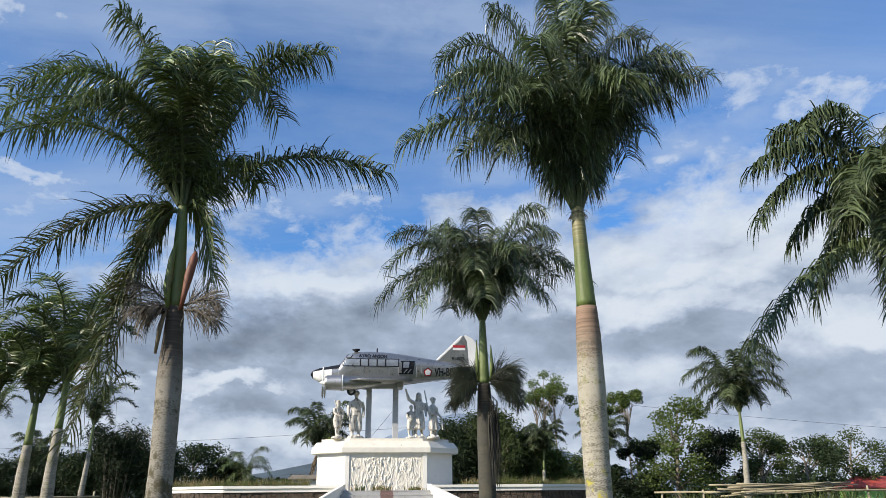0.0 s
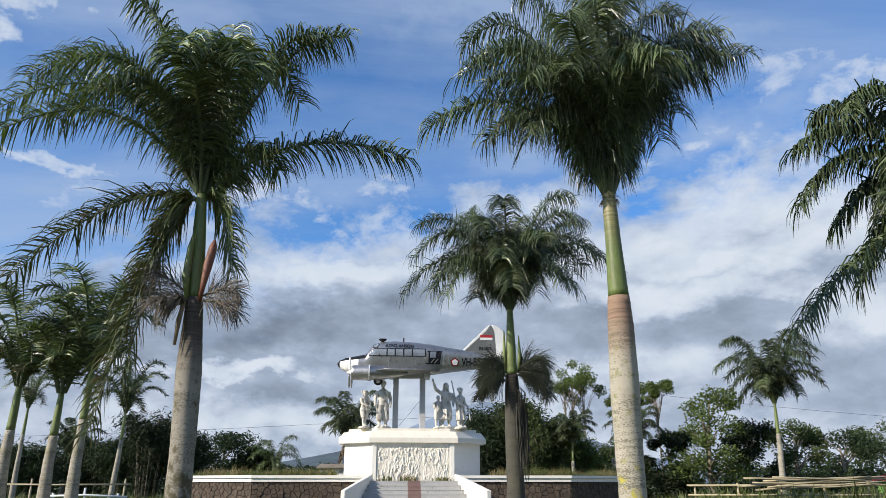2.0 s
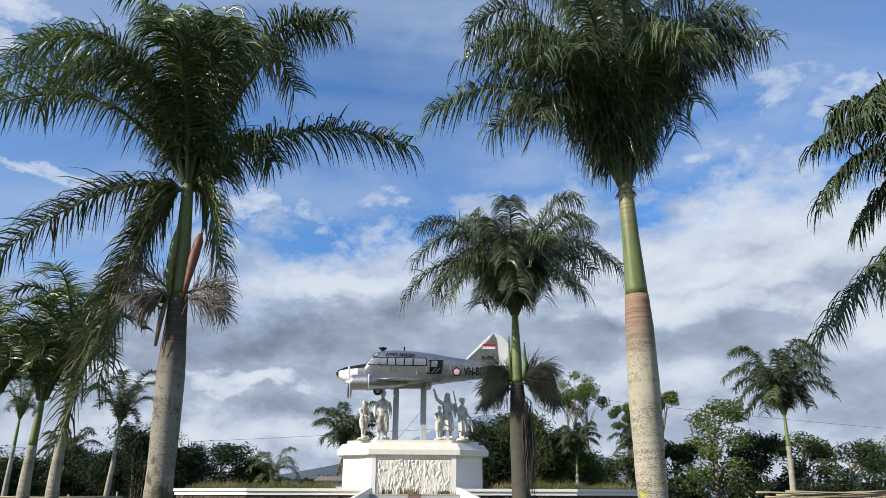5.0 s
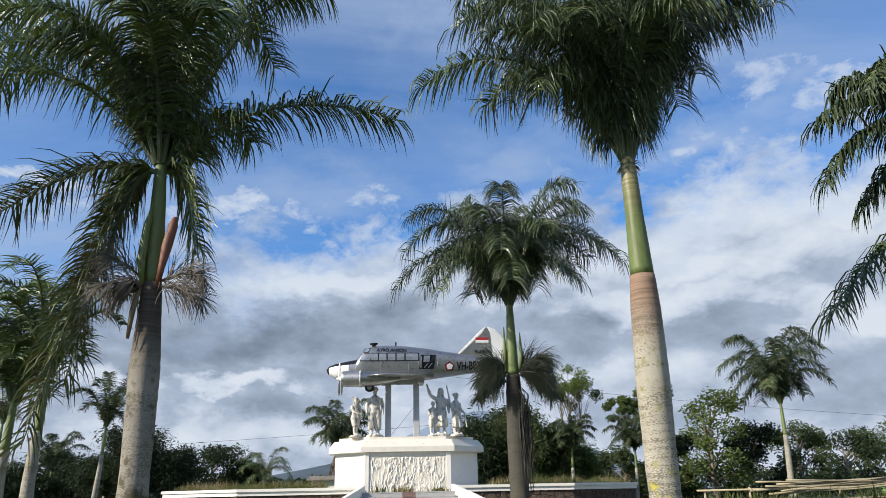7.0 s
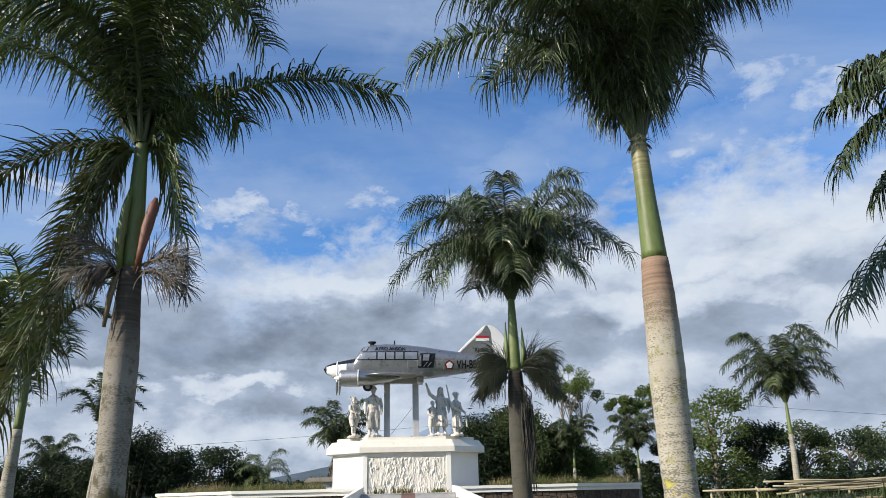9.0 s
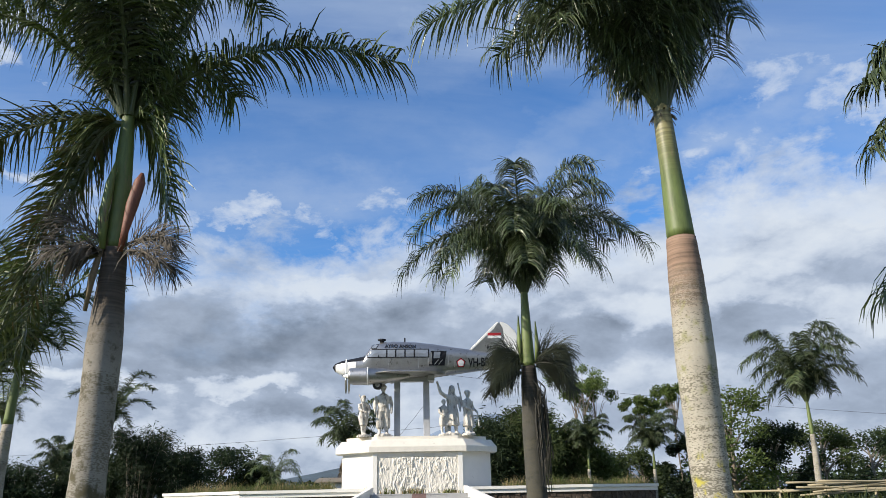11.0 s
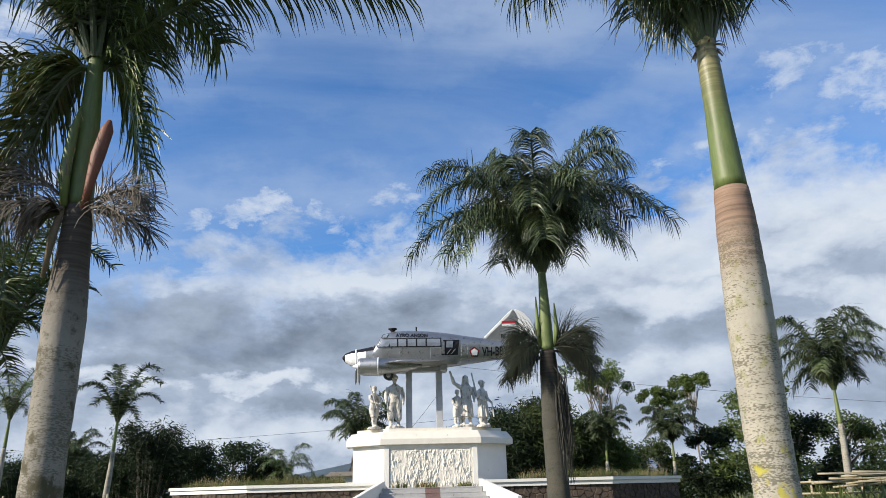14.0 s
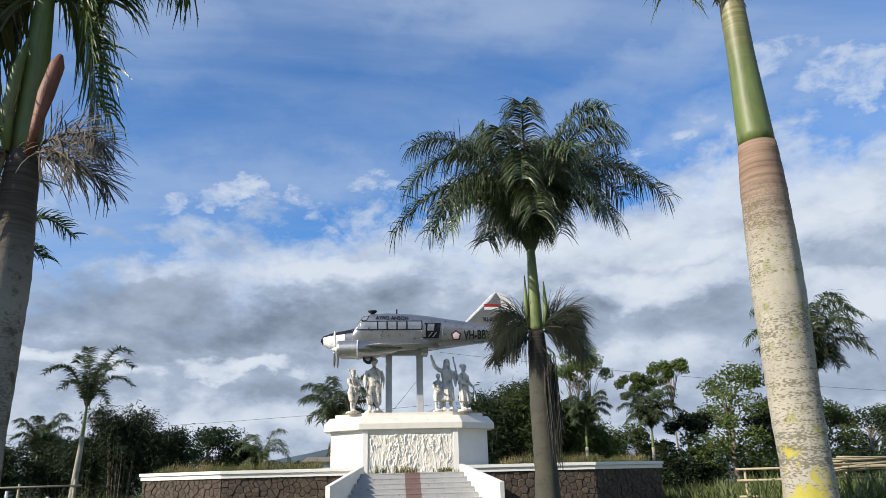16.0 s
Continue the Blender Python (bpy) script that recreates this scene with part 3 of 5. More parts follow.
# open door: dark opening, frame and lower bars
door = on_side("door", quad(0.52, 1.20, 6.99, 7.62, 0.10), BLACK, 0.02, "dark open doorway with a pale window")
on_side("door_pane", quad(0.72, 1.0, 7.30, 7.58, 0.03), GLASS, 0.034, "", door)
on_side("door_panel", quad(0.55, 0.66, 7.05, 7.55), SILVER, 0.05, "", door)
for a in (0.74, 0.92):
    on_side("door_bar", [(a, 7.04), (a + 0.05, 7.04), (a + 0.22, 7.24), (a + 0.17, 7.24)], SILVER, 0.034, "", door)


# seams of the skin panels, and the stringer along the side
for u, z0, z1 in ((-2.30, 6.75, 7.36), (-1.2, 6.9, 7.31), (0.06, 6.75, 7.31), (0.50, 6.70, 7.90), (1.36, 6.75, 7.74), (1.62, 6.78, 7.70), (2.62, 6.86, 7.56), (3.3, 6.95, 7.48)):
    on_side("panel_seam", quad(u, u + 0.018, z0, z1), STEEL, 0.006)
on_side("panel_seam", quad(-2.2, 3.4, 7.30, 7.316), STEEL, 0.006, sub=40)


def lettering(body_text, u, z, size, mat, shear=0.0, label="", at_fin=False, narrow=1.0):
    cu = bpy.data.curves.new("lettering", "FONT")
    cu.body, cu.size, cu.extrude, cu.offset = body_text, size, 0.004, size * 0.024
    tmp = bpy.data.objects.new("lettering", cu)
    scene.collection.objects.link(tmp)
    bpy.context.view_layer.update()
    me = bpy.data.meshes.new_from_object(tmp.evaluated_get(bpy.context.evaluated_depsgraph_get()))
    bpy.data.objects.remove(tmp)
    for v in me.vertices:
        x, y, d = v.co
        x *= narrow
        uu, zz = u + x, z + y + x * shear
        v.co = (uu, (MID - 0.065 if at_fin else side(uu, zz, 0.022)) - d, zz)
    me.materials.clear()
    me.materials.append(mat)
    return child("lettering", me, plane, label)


lettering("AYRO ANSON", -1.36, 7.775, 0.205, BLACK, -0.02, "black painted lettering")
lettering("VH-BBY", 2.25, 6.94, 0.52, BLACK, 0.03, "large black painted lettering", narrow=0.64)
lettering("RI-003", 3.10, 7.70, 0.23, BLACK, 0.0, "black painted lettering", True)


def ngon(u, z, r, k, turn=90):
    return [(u + r * math.cos(radians(turn + 360 * i / k)), z + r * math.sin(radians(turn + 360 * i / k))) for i in range(k)]


badge = on_side("badge", ngon(1.92, 7.10, 0.23, 5), BLACK, 0.010, "white pentagon badge with a dark red edge", sub=2)
on_side("badge_edge", ngon(1.92, 7.10, 0.20, 5), RED, 0.018, "", badge, sub=2)
on_side("badge_field", ngon(1.92, 7.10, 0.155, 5), PLANE_WHITE, 0.026, "", badge, sub=2)


def plate(outline_uz, half, mat, name, label, v=MID):
    """A flat tail surface of the given half-thickness with softened edges."""
    bm = bmesh.new()
    f = [bm.verts.new((u, v - half, z)) for u, z in outline_uz]
    g = [bm.verts.new((u, v + half, z)) for u, z in outline_uz]
    bm.faces.new(f)
    bm.faces.new(g[::-1])
    for i in range(len(f)):
        j = (i + 1) % len(f)
        bm.faces.new((f[j], f[i], g[i], g[j]))
    bmesh.ops.bevel(bm, geom=[e for e in bm.edges if len(e.link_faces) == 2 and min(x.calc_area() for x in e.link_faces) > 1e-7], offset=half * 0.6, segments=2, affect="EDGES")
    return part(name, bm, mat, plane, label)


plate([(2.38, 7.62), (3.0, 7.5), (3.95, 7.42), (3.86, 8.60), (3.68, 8.90), (3.60, 8.87), (3.40, 8.62)], 0.05, SILVER, "fin", "silver tail fin")
plate([(2.30, 7.66), (2.42, 7.62), (3.46, 8.62), (3.66, 8.86), (3.64, 8.93), (3.50, 8.84)], 0.056, PLANE_WHITE, "fin_edge", "white leading edge of the fin")
plate([(3.97, 7.10), (4.32, 7.14), (4.58, 7.55), (4.58, 8.05), (4.40, 8.48), (4.10, 8.78), (3.80, 8.92), (3.70, 8.90), (3.88, 8.60)], 0.045, PLANE_WHITE, "rudder", "white rounded rudder")
for z0, z1, m, nm in ((8.30, 8.42, RED, "flag_red"), (8.18, 8.297, PLANE_WHITE, "flag_white")):
    part(nm, box(3.16, 3.76, MID - 0.066, MID - 0.054, z0, z1), m, plane)
part("aerial", box(-0.53, -0.47, MID - 0.02, MID + 0.02, 7.98, 8.22, 0.01), BLACK, plane)


def lathe(profile, k=24):
    """Rings of (u, radius) about the u axis through the origin."""
    verts = [(u, r * math.cos(2 * math.pi * i / k), r * math.sin(2 * math.pi * i / k)) for u, r in profile for i in range(k)]
    faces = [(j * k + i, j * k + (i + 1) % k, (j + 1) * k + (i + 1) % k, (j + 1) * k + i) for j in range(len(profile) - 1) for i in range(k)]
    faces += [tuple(range(k)), tuple(range((len(profile) - 1) * k, len(profile) * k))[::-1]]
    return verts, faces


def stack(profile, name, mat, label, at, k=20, parent=None):
    """The same about the z axis."""
    v, f = lathe(profile, k)
    return child(name, mesh_of(name, [(y, x2, x) for x, y, x2 in v], f, mat, True), parent or plane, label, at)


stack([(0.0, 0.08), (0.06, 0.09), (0.10, 0.17), (0.15, 0.19), (0.18, 0.16), (0.19, 0.02)], "roof_vent", BLACK, "black mushroom roof vent", pose(-1.50, MID, 8.0))


def engine(v):
    prof = [(-2.88, 0.22), (-2.86, 0.30), (-2.78, 0.335), (-2.16, 0.345), (-2.13, 0.36), (-2.06, 0.36), (-2.03, 0.335), (-1.4, 0.31), (-0.7, 0.17), (-0.3, 0.04)]
    vv, ff = lathe(prof)
    n = child("nacelle", mesh_of("nacelle", vv, ff, SILVER, True), plane, "silver engine nacelle with a pale band", pose(0, v, 6.56))
    vv, ff = lathe([(-2.092, 0.364), (-2.088, 0.368), (-2.05, 0.368), (-2.046, 0.364)])
    child("cowl_band", mesh_of("cowl_band", vv, ff, PLANE_WHITE, True), n)
    vv, ff = lathe([(-3.12, 0.01), (-3.06, 0.05), (-2.98, 0.09), (-2.86, 0.10)], 16)
    child("spinner", mesh_of("spinner", vv, ff, PLANE_WHITE, True), n)
    for s in (1, -1):
        pts = [(-2.97, 0.02 * i, s * (0.06 + 0.13 * i)) for i in range(6)]
        vv, ff = tube_data(pts, [0.03, 0.04, 0.05, 0.05, 0.04, 0.02], 8, 0.3)
        child("propeller_blade", mesh_of("propeller_blade", vv, ff, PLANE_WHITE if s > 0 else SILVER, True), n)
    prof = [(-0.06, 0.09), (-0.07, 0.15), (-0.05, 0.19), (0.0, 0.205), (0.05, 0.19), (0.07, 0.15), (0.06, 0.09)]
    vv, ff = lathe(prof, 22)
    t = child("tyre", mesh_of("tyre", [(y, x, z) for x, y, z in vv], ff, RUBBER, True), plane, "black tyre half drawn in", pose(-1.66, v, 6.20))
    vv, ff = lathe([(-0.075, 0.02), (-0.07, 0.10), (0.07, 0.10), (0.075, 0.02)], 16)
    child("rim", mesh_of("rim", [(y, x, z) for x, y, z in vv], ff, SILVER, True), t)


engine(-0.05)
engine(2.05)


def wing(s):
    """A tapered wing stub with a rounded tip; s: -1 towards the stairs."""
    reach = 0.8 if s < 0 else 1.0
    span = [(0.45, -1.95, 1.25, 6.62, 0.17), (1.2, -1.85, 1.12, 6.66, 0.13), (1.8, -1.7, 0.95, 6.70, 0.09), (2.15, -1.45, 0.75, 6.725, 0.06), (2.32, -1.1, 0.45, 6.735, 0.03)]
    prof = [(0.0, 0.0), (0.04, 0.45), (0.15, 0.85), (0.32, 1.0), (0.6, 0.7), (0.85, 0.3), (1.0, 0.03), (0.85, -0.12), (0.6, -0.35), (0.3, -0.55), (0.1, -0.45)]
    verts, faces = [], []
    k = len(prof)
    for v, u0, u1, z, h in span:
        verts += [(u0 + (u1 - u0) * c, MID + s * v * reach, z + h * t) for c, t in prof]
    for j in range(len(span) - 1):
        faces += [(j * k + i, j * k + (i + 1) % k, (j + 1) * k + (i + 1) % k, (j + 1) * k + i) for i in range(k)]
    faces.append(tuple(range((len(span) - 1) * k, len(span) * k)))
    child("wing", mesh_of("wing", verts, faces, SILVER, True), plane, "silver wing stub with worn paint")


wing(-1)
wing(1)
for s in (-1, 1):
    verts = [(u, MID + s * v, 7.42 + 0.04 * t) for v, a, b in ((0.05, 3.35, 4.25), (0.9, 3.55, 4.15), (1.1, 3.75, 4.0)) for u, t in ((a, 0), ((a + b) / 2, 1), (b, 0), ((a + b) / 2, -1))]
    faces = [(j * 4 + i, j * 4 + (i + 1) % 4, j * 4 + 4 + (i + 1) % 4, j * 4 + 4 + i) for j in range(2) for i in range(4)] + [(8, 9, 10, 11)]
    child("tailplane", mesh_of("tailplane", verts, faces, PLANE_WHITE), plane, "white tailplane")

# ---- statues ----


def ring(cx, cy, z, rx, ry, k=14):
    return [(cx + rx * math.cos(2 * math.pi * i / k), cy + ry * math.sin(2 * math.pi * i / k), z) for i in range(k)]


def loft(rows, k=14):
    """Ellipses (x, y, z, rx, ry) joined into a closed body."""
    verts, faces = [], []
    for r in rows:
        verts += ring(*r, k)
    for j in range(len(rows) - 1):
        faces += [(j * k + i, j * k + (i + 1) % k, (j + 1) * k + (i + 1) % k, (j + 1) * k + i) for i in range(k)]
    faces += [tuple(range(k))[::-1], tuple(range((len(rows) - 1) * k, len(rows) * k))]
    return verts, faces


def pleated(rows, folds, depth, k=42, turn=0.0):
    """A hanging cloth: a loft whose rim is drawn in and out, most at its hem (the first row)."""
    verts, faces = loft(rows, k)
    out = []
    for m, p in enumerate(verts):
        j, i = divmod(m, k)
        a = 2 * math.pi * i / k
        d = depth * (1 - j / len(rows)) * (math.sin(folds * a + turn + 0.5 * j) + 0.5 * math.sin((folds * 2 + 1) * a + 1.7))
        out.append((p[0] + (p[0] - rows[j][0]) * d, p[1] + (p[1] - rows[j][1]) * d, p[2]))
    return out, faces


def statue(u, v, h, turn, label, mat, dress="trousers", arms=(), head="bare", staff=None, lean=0.0, stride=0.0):
    """A plain plaster figure of height h. arms: side, elbow and hand as places on a figure 1.8 high; dress: trousers, breeches or skirt."""
    s = h / 1.8
    parts = []
    for sx in (-1, 1):
        y = stride * sx
        parts.append(loft([(sx * .12, y - .09, 0.0, .05, .11), (sx * .12, y - .07, .05, .055, .12), (sx * .12, y, .10, .05, .06), (sx * .115, y + .01, .30, .068, .075), (sx * .11, y * .5 - .01, .48, .06, .07)]))
        if dress == "trousers":
            parts.append(pleated([(sx * .115, y, .20, .085, .09), (sx * .12, y, .30, .11, .115), (sx * .115, y * .6, .55, .115, .12), (sx * .10, 0, .80, .13, .14), (sx * .07, 0, .98, .12, .13)], 5, .08, 30, sx))
        elif dress == "breeches":
            parts.append(pleated([(sx * .115, y, .42, .11, .12), (sx * .11, y * .5, .6, .12, .125), (sx * .10, 0, .80, .13, .14), (sx * .07, 0, .98, .12, .13)], 5, .10, 30, sx))
    if dress == "skirt":
        parts.append(pleated([(.0, -.02, .30, .23, .19), (0, -.01, .5, .215, .18), (0, 0, .75, .205, .17), (0, 0, .98, .175, .14), (0, 0, 1.06, .16, .12)], 7, .13))
    parts.append(pleated([(0, 0, .82, .20, .155), (0, 0, .92, .185, .145), (lean * .4, 0, 1.05, .165, .125), (lean * .8, -.01, 1.25, .195, .14), (lean, 0, 1.37, .205, .13), (lean, 0, 1.45, .14, .10), (lean, 0, 1.50, .065, .065)], 6, .07))
    if dress != "skirt":
        parts.append(loft([(0, 0, .98, .178, .138), (0, 0, 1.0, .186, .146), (0, 0, 1.04, .184, .144), (0, 0, 1.06, .172, .132)]))
    parts.append(loft([(lean, 0, 1.46, .055, .06), (lean, -.02, 1.56, .055, .07), (lean, -.03, 1.60, .075, .095), (lean, -.02, 1.68, .083, .105), (lean, -.01, 1.75, .074, .092), (lean, 0, 1.80, .03, .04)]))
    parts.append(loft([(lean, -.135, 1.63, .012, .01), (lean, -.13, 1.66, .016, .016), (lean, -.11, 1.69, .01, .01)], 8))
    if head == "helmet":
        parts.append(loft([(lean, -.02, 1.685, .125, .15), (lean, -.02, 1.70, .12, .145), (lean, -.01, 1.77, .105, .125), (lean, -.01, 1.83, .06, .07), (lean, -.01, 1.845, .015, .015)]))
    elif head == "cloth":
        parts.append(pleated([(lean, .03, 1.42, .15, .12), (lean, .03, 1.55, .115, .12), (lean, .02, 1.68, .105, .125), (lean, .01, 1.78, .085, .10), (lean, .01, 1.83, .03, .04)], 5, .06))
    elif head == "turban":
        parts.append(pleated([(lean, -.01, 1.69, .10, .12), (lean, -.01, 1.72, .115, .135), (lean, .01, 1.79, .11, .13), (lean, .02, 1.84, .06, .07)], 4, .06))
    else:
        parts.append(loft([(lean, .03, 1.60, .08, .085), (lean, .02, 1.70, .095, .11), (lean, .0, 1.78, .085, .10), (lean, .0, 1.82, .03, .04)]))
    for sx, elbow, hand in arms:
        a, m, b = Vector((sx * .19 + lean, 0, 1.38)), Vector(elbow), Vector(hand)
        parts.append(tube_data([a, a.lerp(m, .5), m], [.078, .072, .062], 12))
        parts.append(tube_data([m - (m - a) * .06, m.lerp(b, .45), b], [.066, .056, .036], 12))
        w = (b - m).normalized()
        parts.append(tube_data([b - w * .01, b + w * .05, b + w * .12], [.034, .042, .016], 8))
    if staff:
        parts.append(tube_data([Vector(p) for p in staff], [.030, .026], 8))
    parts.append(loft([(0, 0, -.10, .30, .26), (0, -.02, -.02, .28, .25), (0, -.02, .015, .22, .21)], 12))
    verts, faces = joined(*parts)
    verts = [Vector((p[0] * 1.13, p[1] * 1.13, p[2])) * s for p in verts]
    ob = new("statue", mesh_of("statue", verts, faces, mat, True))
    ob.matrix_world = MON @ pose(u, v, 3.98 + 0.10 * s, 0, 0, turn)
    mod = ob.modifiers.new("Remesh", "REMESH")
    mod.mode, mod.voxel_size, mod.use_smooth_shade = "VOXEL", 0.016, True
    tex = bpy.data.textures.new("folds", "CLOUDS")
    tex.noise_scale, tex.noise_depth = 0.06, 3
    dis = ob.modifiers.new("Displace", "DISPLACE")
    dis.texture, dis.strength, dis.mid_level = tex, 0.03, 0.5
    return tagged(ob, label, "statue", "statues on the pedestal")


statue(-2.24, 0.62, 1.62, 38, "weathered white plaster statue holding a slanted pole", STATUE, "breeches", ((-1, (-.26, -.10, 1.12), (-.16, -.33, 1.02)), (1, (.24, -.06, 1.10), (.05, -.30, .95))), "bare",
       ((-.10, -.34, .78), (-.42, -.28, 1.78)), stride=.10)
statue(-1.42, 0.62, 2.02, 4, "tall weathered white plaster statue in a helmet and boots", STATUE, "trousers", ((-1, (-.28, .02, 1.10), (-.27, -.08, .84)), (1, (.28, .02, 1.10), (.27, -.06, .84))), "helmet", stride=.04)
statue(1.13, 0.55, 1.42, 25, "small white plaster statue with a dark weathered upper body", STATUE_DARK, "breeches", ((-1, (-.24, -.02, 1.10), (-.14, -.20, .98)), (1, (.25, 0, 1.10), (.20, -.10, .86))), "bare")
statue(1.50, 0.70, 1.98, 8, "white plaster statue in a dark shawl, one arm raised", STATUE_DARK, "skirt", ((-1, (-.40, -.04, 1.52), (-.50, -.06, 1.86)), (1, (.27, -.02, 1.08), (.24, -.16, .88))), "cloth",
       ((.44, -.05, .62), (.22, .02, 1.92)))
statue(2.17, 0.62, 1.75, 42, "white plaster statue in a turban and dark weathered jacket", STATUE_DARK, "skirt", ((-1, (-.24, -.05, 1.10), (-.08, -.24, .98)), (1, (.27, .02, 1.12), (.25, -.20, .92))), "turban",
       ((.26, -.30, .30), (.26, -.22, .98)), lean=-.03)

# ---- palms ----


def bezier(p0, p1, p2, t):
    return p0 * (1 - t) ** 2 + p1 * 2 * t * (1 - t) + p2 * t * t


def frond_data(az, reach, tip, rise, leaf, rng, count, droop=1.0, width=0.024, curl=0.0):
    """A feather leaf: its stalk and its leaflets. az: degrees; reach, tip: how far out and up the tip lies; rise: height of the arch."""
    d = Vector((math.cos(radians(az)), math.sin(radians(az)), 0))
    acr = Vector((-d.y, d.x, 0))
    p0, p1, p2 = Vector((0, 0, 0)), d * reach * 0.42 + Vector((0, 0, rise)), d * reach + Vector((0, 0, tip)) + acr * curl
    long = sum((bezier(p0, p1, p2, (i + 1) / 12) - bezier(p0, p1, p2, i / 12)).length for i in range(12))
    pts = [bezier(p0, p1, p2, i / 12) for i in range(13)]
    sv, sf = tube_data(pts, [0.030 * (1 - i / 13) + 0.005 for i in range(13)], 6, 0.75)
    lv, lf = [], []
    down = Vector((0, 0, -1))
    for i in range(count):
        for sg in (-1, 1):
            t = 0.07 + 0.93 * (i + rng.random() * 0.6) / (count + 0.3)
            p = bezier(p0, p1, p2, t)
            tan = (bezier(p0, p1, p2, min(1, t + 0.02)) - bezier(p0, p1, p2, max(0, t - 0.02))).normalized()
            out = tan.cross(Vector((0, 0, 1)))
            out = (acr if out.length < 0.15 else out.normalized()) * sg
            up = out.cross(tan) * sg
            size = leaf * (0.55 + 0.45 * math.sin(math.pi * min(0.85, 0.15 + 0.75 * t)) ** 0.7) * rng.uniform(0.82, 1.10)
            way = (out * rng.uniform(0.7, 1.05) + tan * rng.uniform(0.35, 0.60) + up * rng.choice((rng.uniform(-0.2, 0.2), rng.uniform(0.45, 0.95)))).normalized()
            steep = max(0.0, -tan.z)
            hang = (down * droop * (1 - 0.40 * steep) + tan * rng.uniform(0.0, 0.26) + out * rng.uniform(0.05 * steep, 0.22 + 0.35 * steep) + Vector((rng.gauss(0, 0.05), rng.gauss(0, 0.05), 0))).normalized()
            stiff = rng.random() < 0.04
            q, w0 = p.copy(), width * rng.uniform(0.75, 1.2)
            twist, more = rng.gauss(0, 0.38), rng.gauss(0, 0.15)
            o = len(lv)
            seg = 4
            for j in range(seg + 1):
                flat = way.cross(tan)
                flat = (way.cross(flat)).normalized() if flat.length > 1e-3 else tan
                w = w0 * (0.6, 1.0, 0.9, 0.6, 0.1)[j]
                flat = Matrix.Rotation(twist + more * j, 3, way) @ flat
                lv += [q - flat * w / 2, q + flat * w / 2]
                if j < seg:
                    q = q + way * size * (0.14, 0.20, 0.33, 0.33)[j]
                    way = way.lerp(hang, (0.12, 0.2, 0.3, 0.3)[j] if stiff else tuple(min(0.92, droop * c) for c in (0.22, 0.46, 0.62, 0.5))[j]).normalized()
            lf += [(o + 2 * j, o + 2 * j + 1, o + 2 * j + 3, o + 2 * j + 2) for j in range(seg)]
    return (sv, sf), (lv, lf), long


def frond(parent, base, spec, leaf, rng, count, mats, droop=1.0, width=0.024, label=""):
    stalk, blades, _ = frond_data(*spec, leaf, rng, count, droop, width)
    verts, faces = joined(stalk, blades)
    index = [0] * len(stalk[1]) + [1] * len(blades[1])
    return child("frond", mesh_of("frond", verts, faces, [mats[0], mats[1]], False, index), parent, label, Matrix.Translation(base))


def curve_at(line, z):
    zs = [p[2] for p in line]
    return Vector((np.interp(z, zs, [p[0] for p in line]), np.interp(z, zs, [p[1] for p in line]), z))


def stem(parent, name, line, profile, mat, label, sides=28, rough=0.012, step=0.09):
    """A trunk along line (x, y, z) with (z, radius) profile, slightly uneven and ringed."""
    z0, z1 = profile[0][0], profile[-1][0]
    k = max(4, int((z1 - z0) / step))
    verts, faces = [], []
    for j in range(k + 1):
        z = z0 + (z1 - z0) * j / k
        r = float(np.interp(z, [p[0] for p in profile], [p[1] for p in profile]))
        c = curve_at(line, z)
        rr = r * (1 + (0.012 if j % 2 else -0.006) * min(1, rough * 80))
        for i in range(sides):
            a = 2 * math.pi * i / sides
            e = rr * (1 + rough * noise.noise(Vector((math.cos(a) * 2, math.sin(a) * 2, z * 2.2))) * 3)
            verts.append((c.x + e * math.cos(a), c.y + e * math.sin(a), z))
    for j in range(k):
        faces += [(j * sides + i, j * sides + (i + 1) % sides, (j + 1) * sides + (i + 1) % sides, (j + 1) * sides + i) for i in range(sides)]
    faces += [tuple(range(sides))[::-1], tuple(range(k * sides, (k + 1) * sides))]
    return child(name, mesh_of(name, verts, faces, mat, True), parent, label)


def strands(parent, base, count, size, spread, mat, rng, label, name="flower_stalk", fall=0.45, width=0.012, only=None):
    """A branched, hanging flower or fruit stalk: many thin drooping strands."""
    verts, faces = [], []
    for i in range(count):
        az = rng.uniform(0, 2 * math.pi) if only is None else radians(only + rng.uniform(-50, 50))
        way = Vector((math.cos(az), math.sin(az), rng.uniform(-0.2, 0.75))).normalized()
        q = Vector(base) + way * rng.uniform(0.05, 0.35) * spread
        n = 5
        step = size * rng.uniform(0.6, 1.1) / n
        o = len(verts)
        for j in range(n + 1):
            flat = way.cross(Vector((0.3, 0.2, 1))).normalized()
            w = width * (1 - 0.75 * j / n)
            verts += [q - flat * w, q + flat * w]
            q = q + way * step
            way = (way + Vector((rng.uniform(-.16, .16), rng.uniform(-.16, .16), -fall * rng.uniform(0.5, 1.2)))).normalized()
        faces += [(o + 2 * j, o + 2 * j + 1, o + 2 * j + 3, o + 2 * j + 2) for j in range(n)]
    return child(name, mesh_of(name, verts, faces, mat), parent, label)


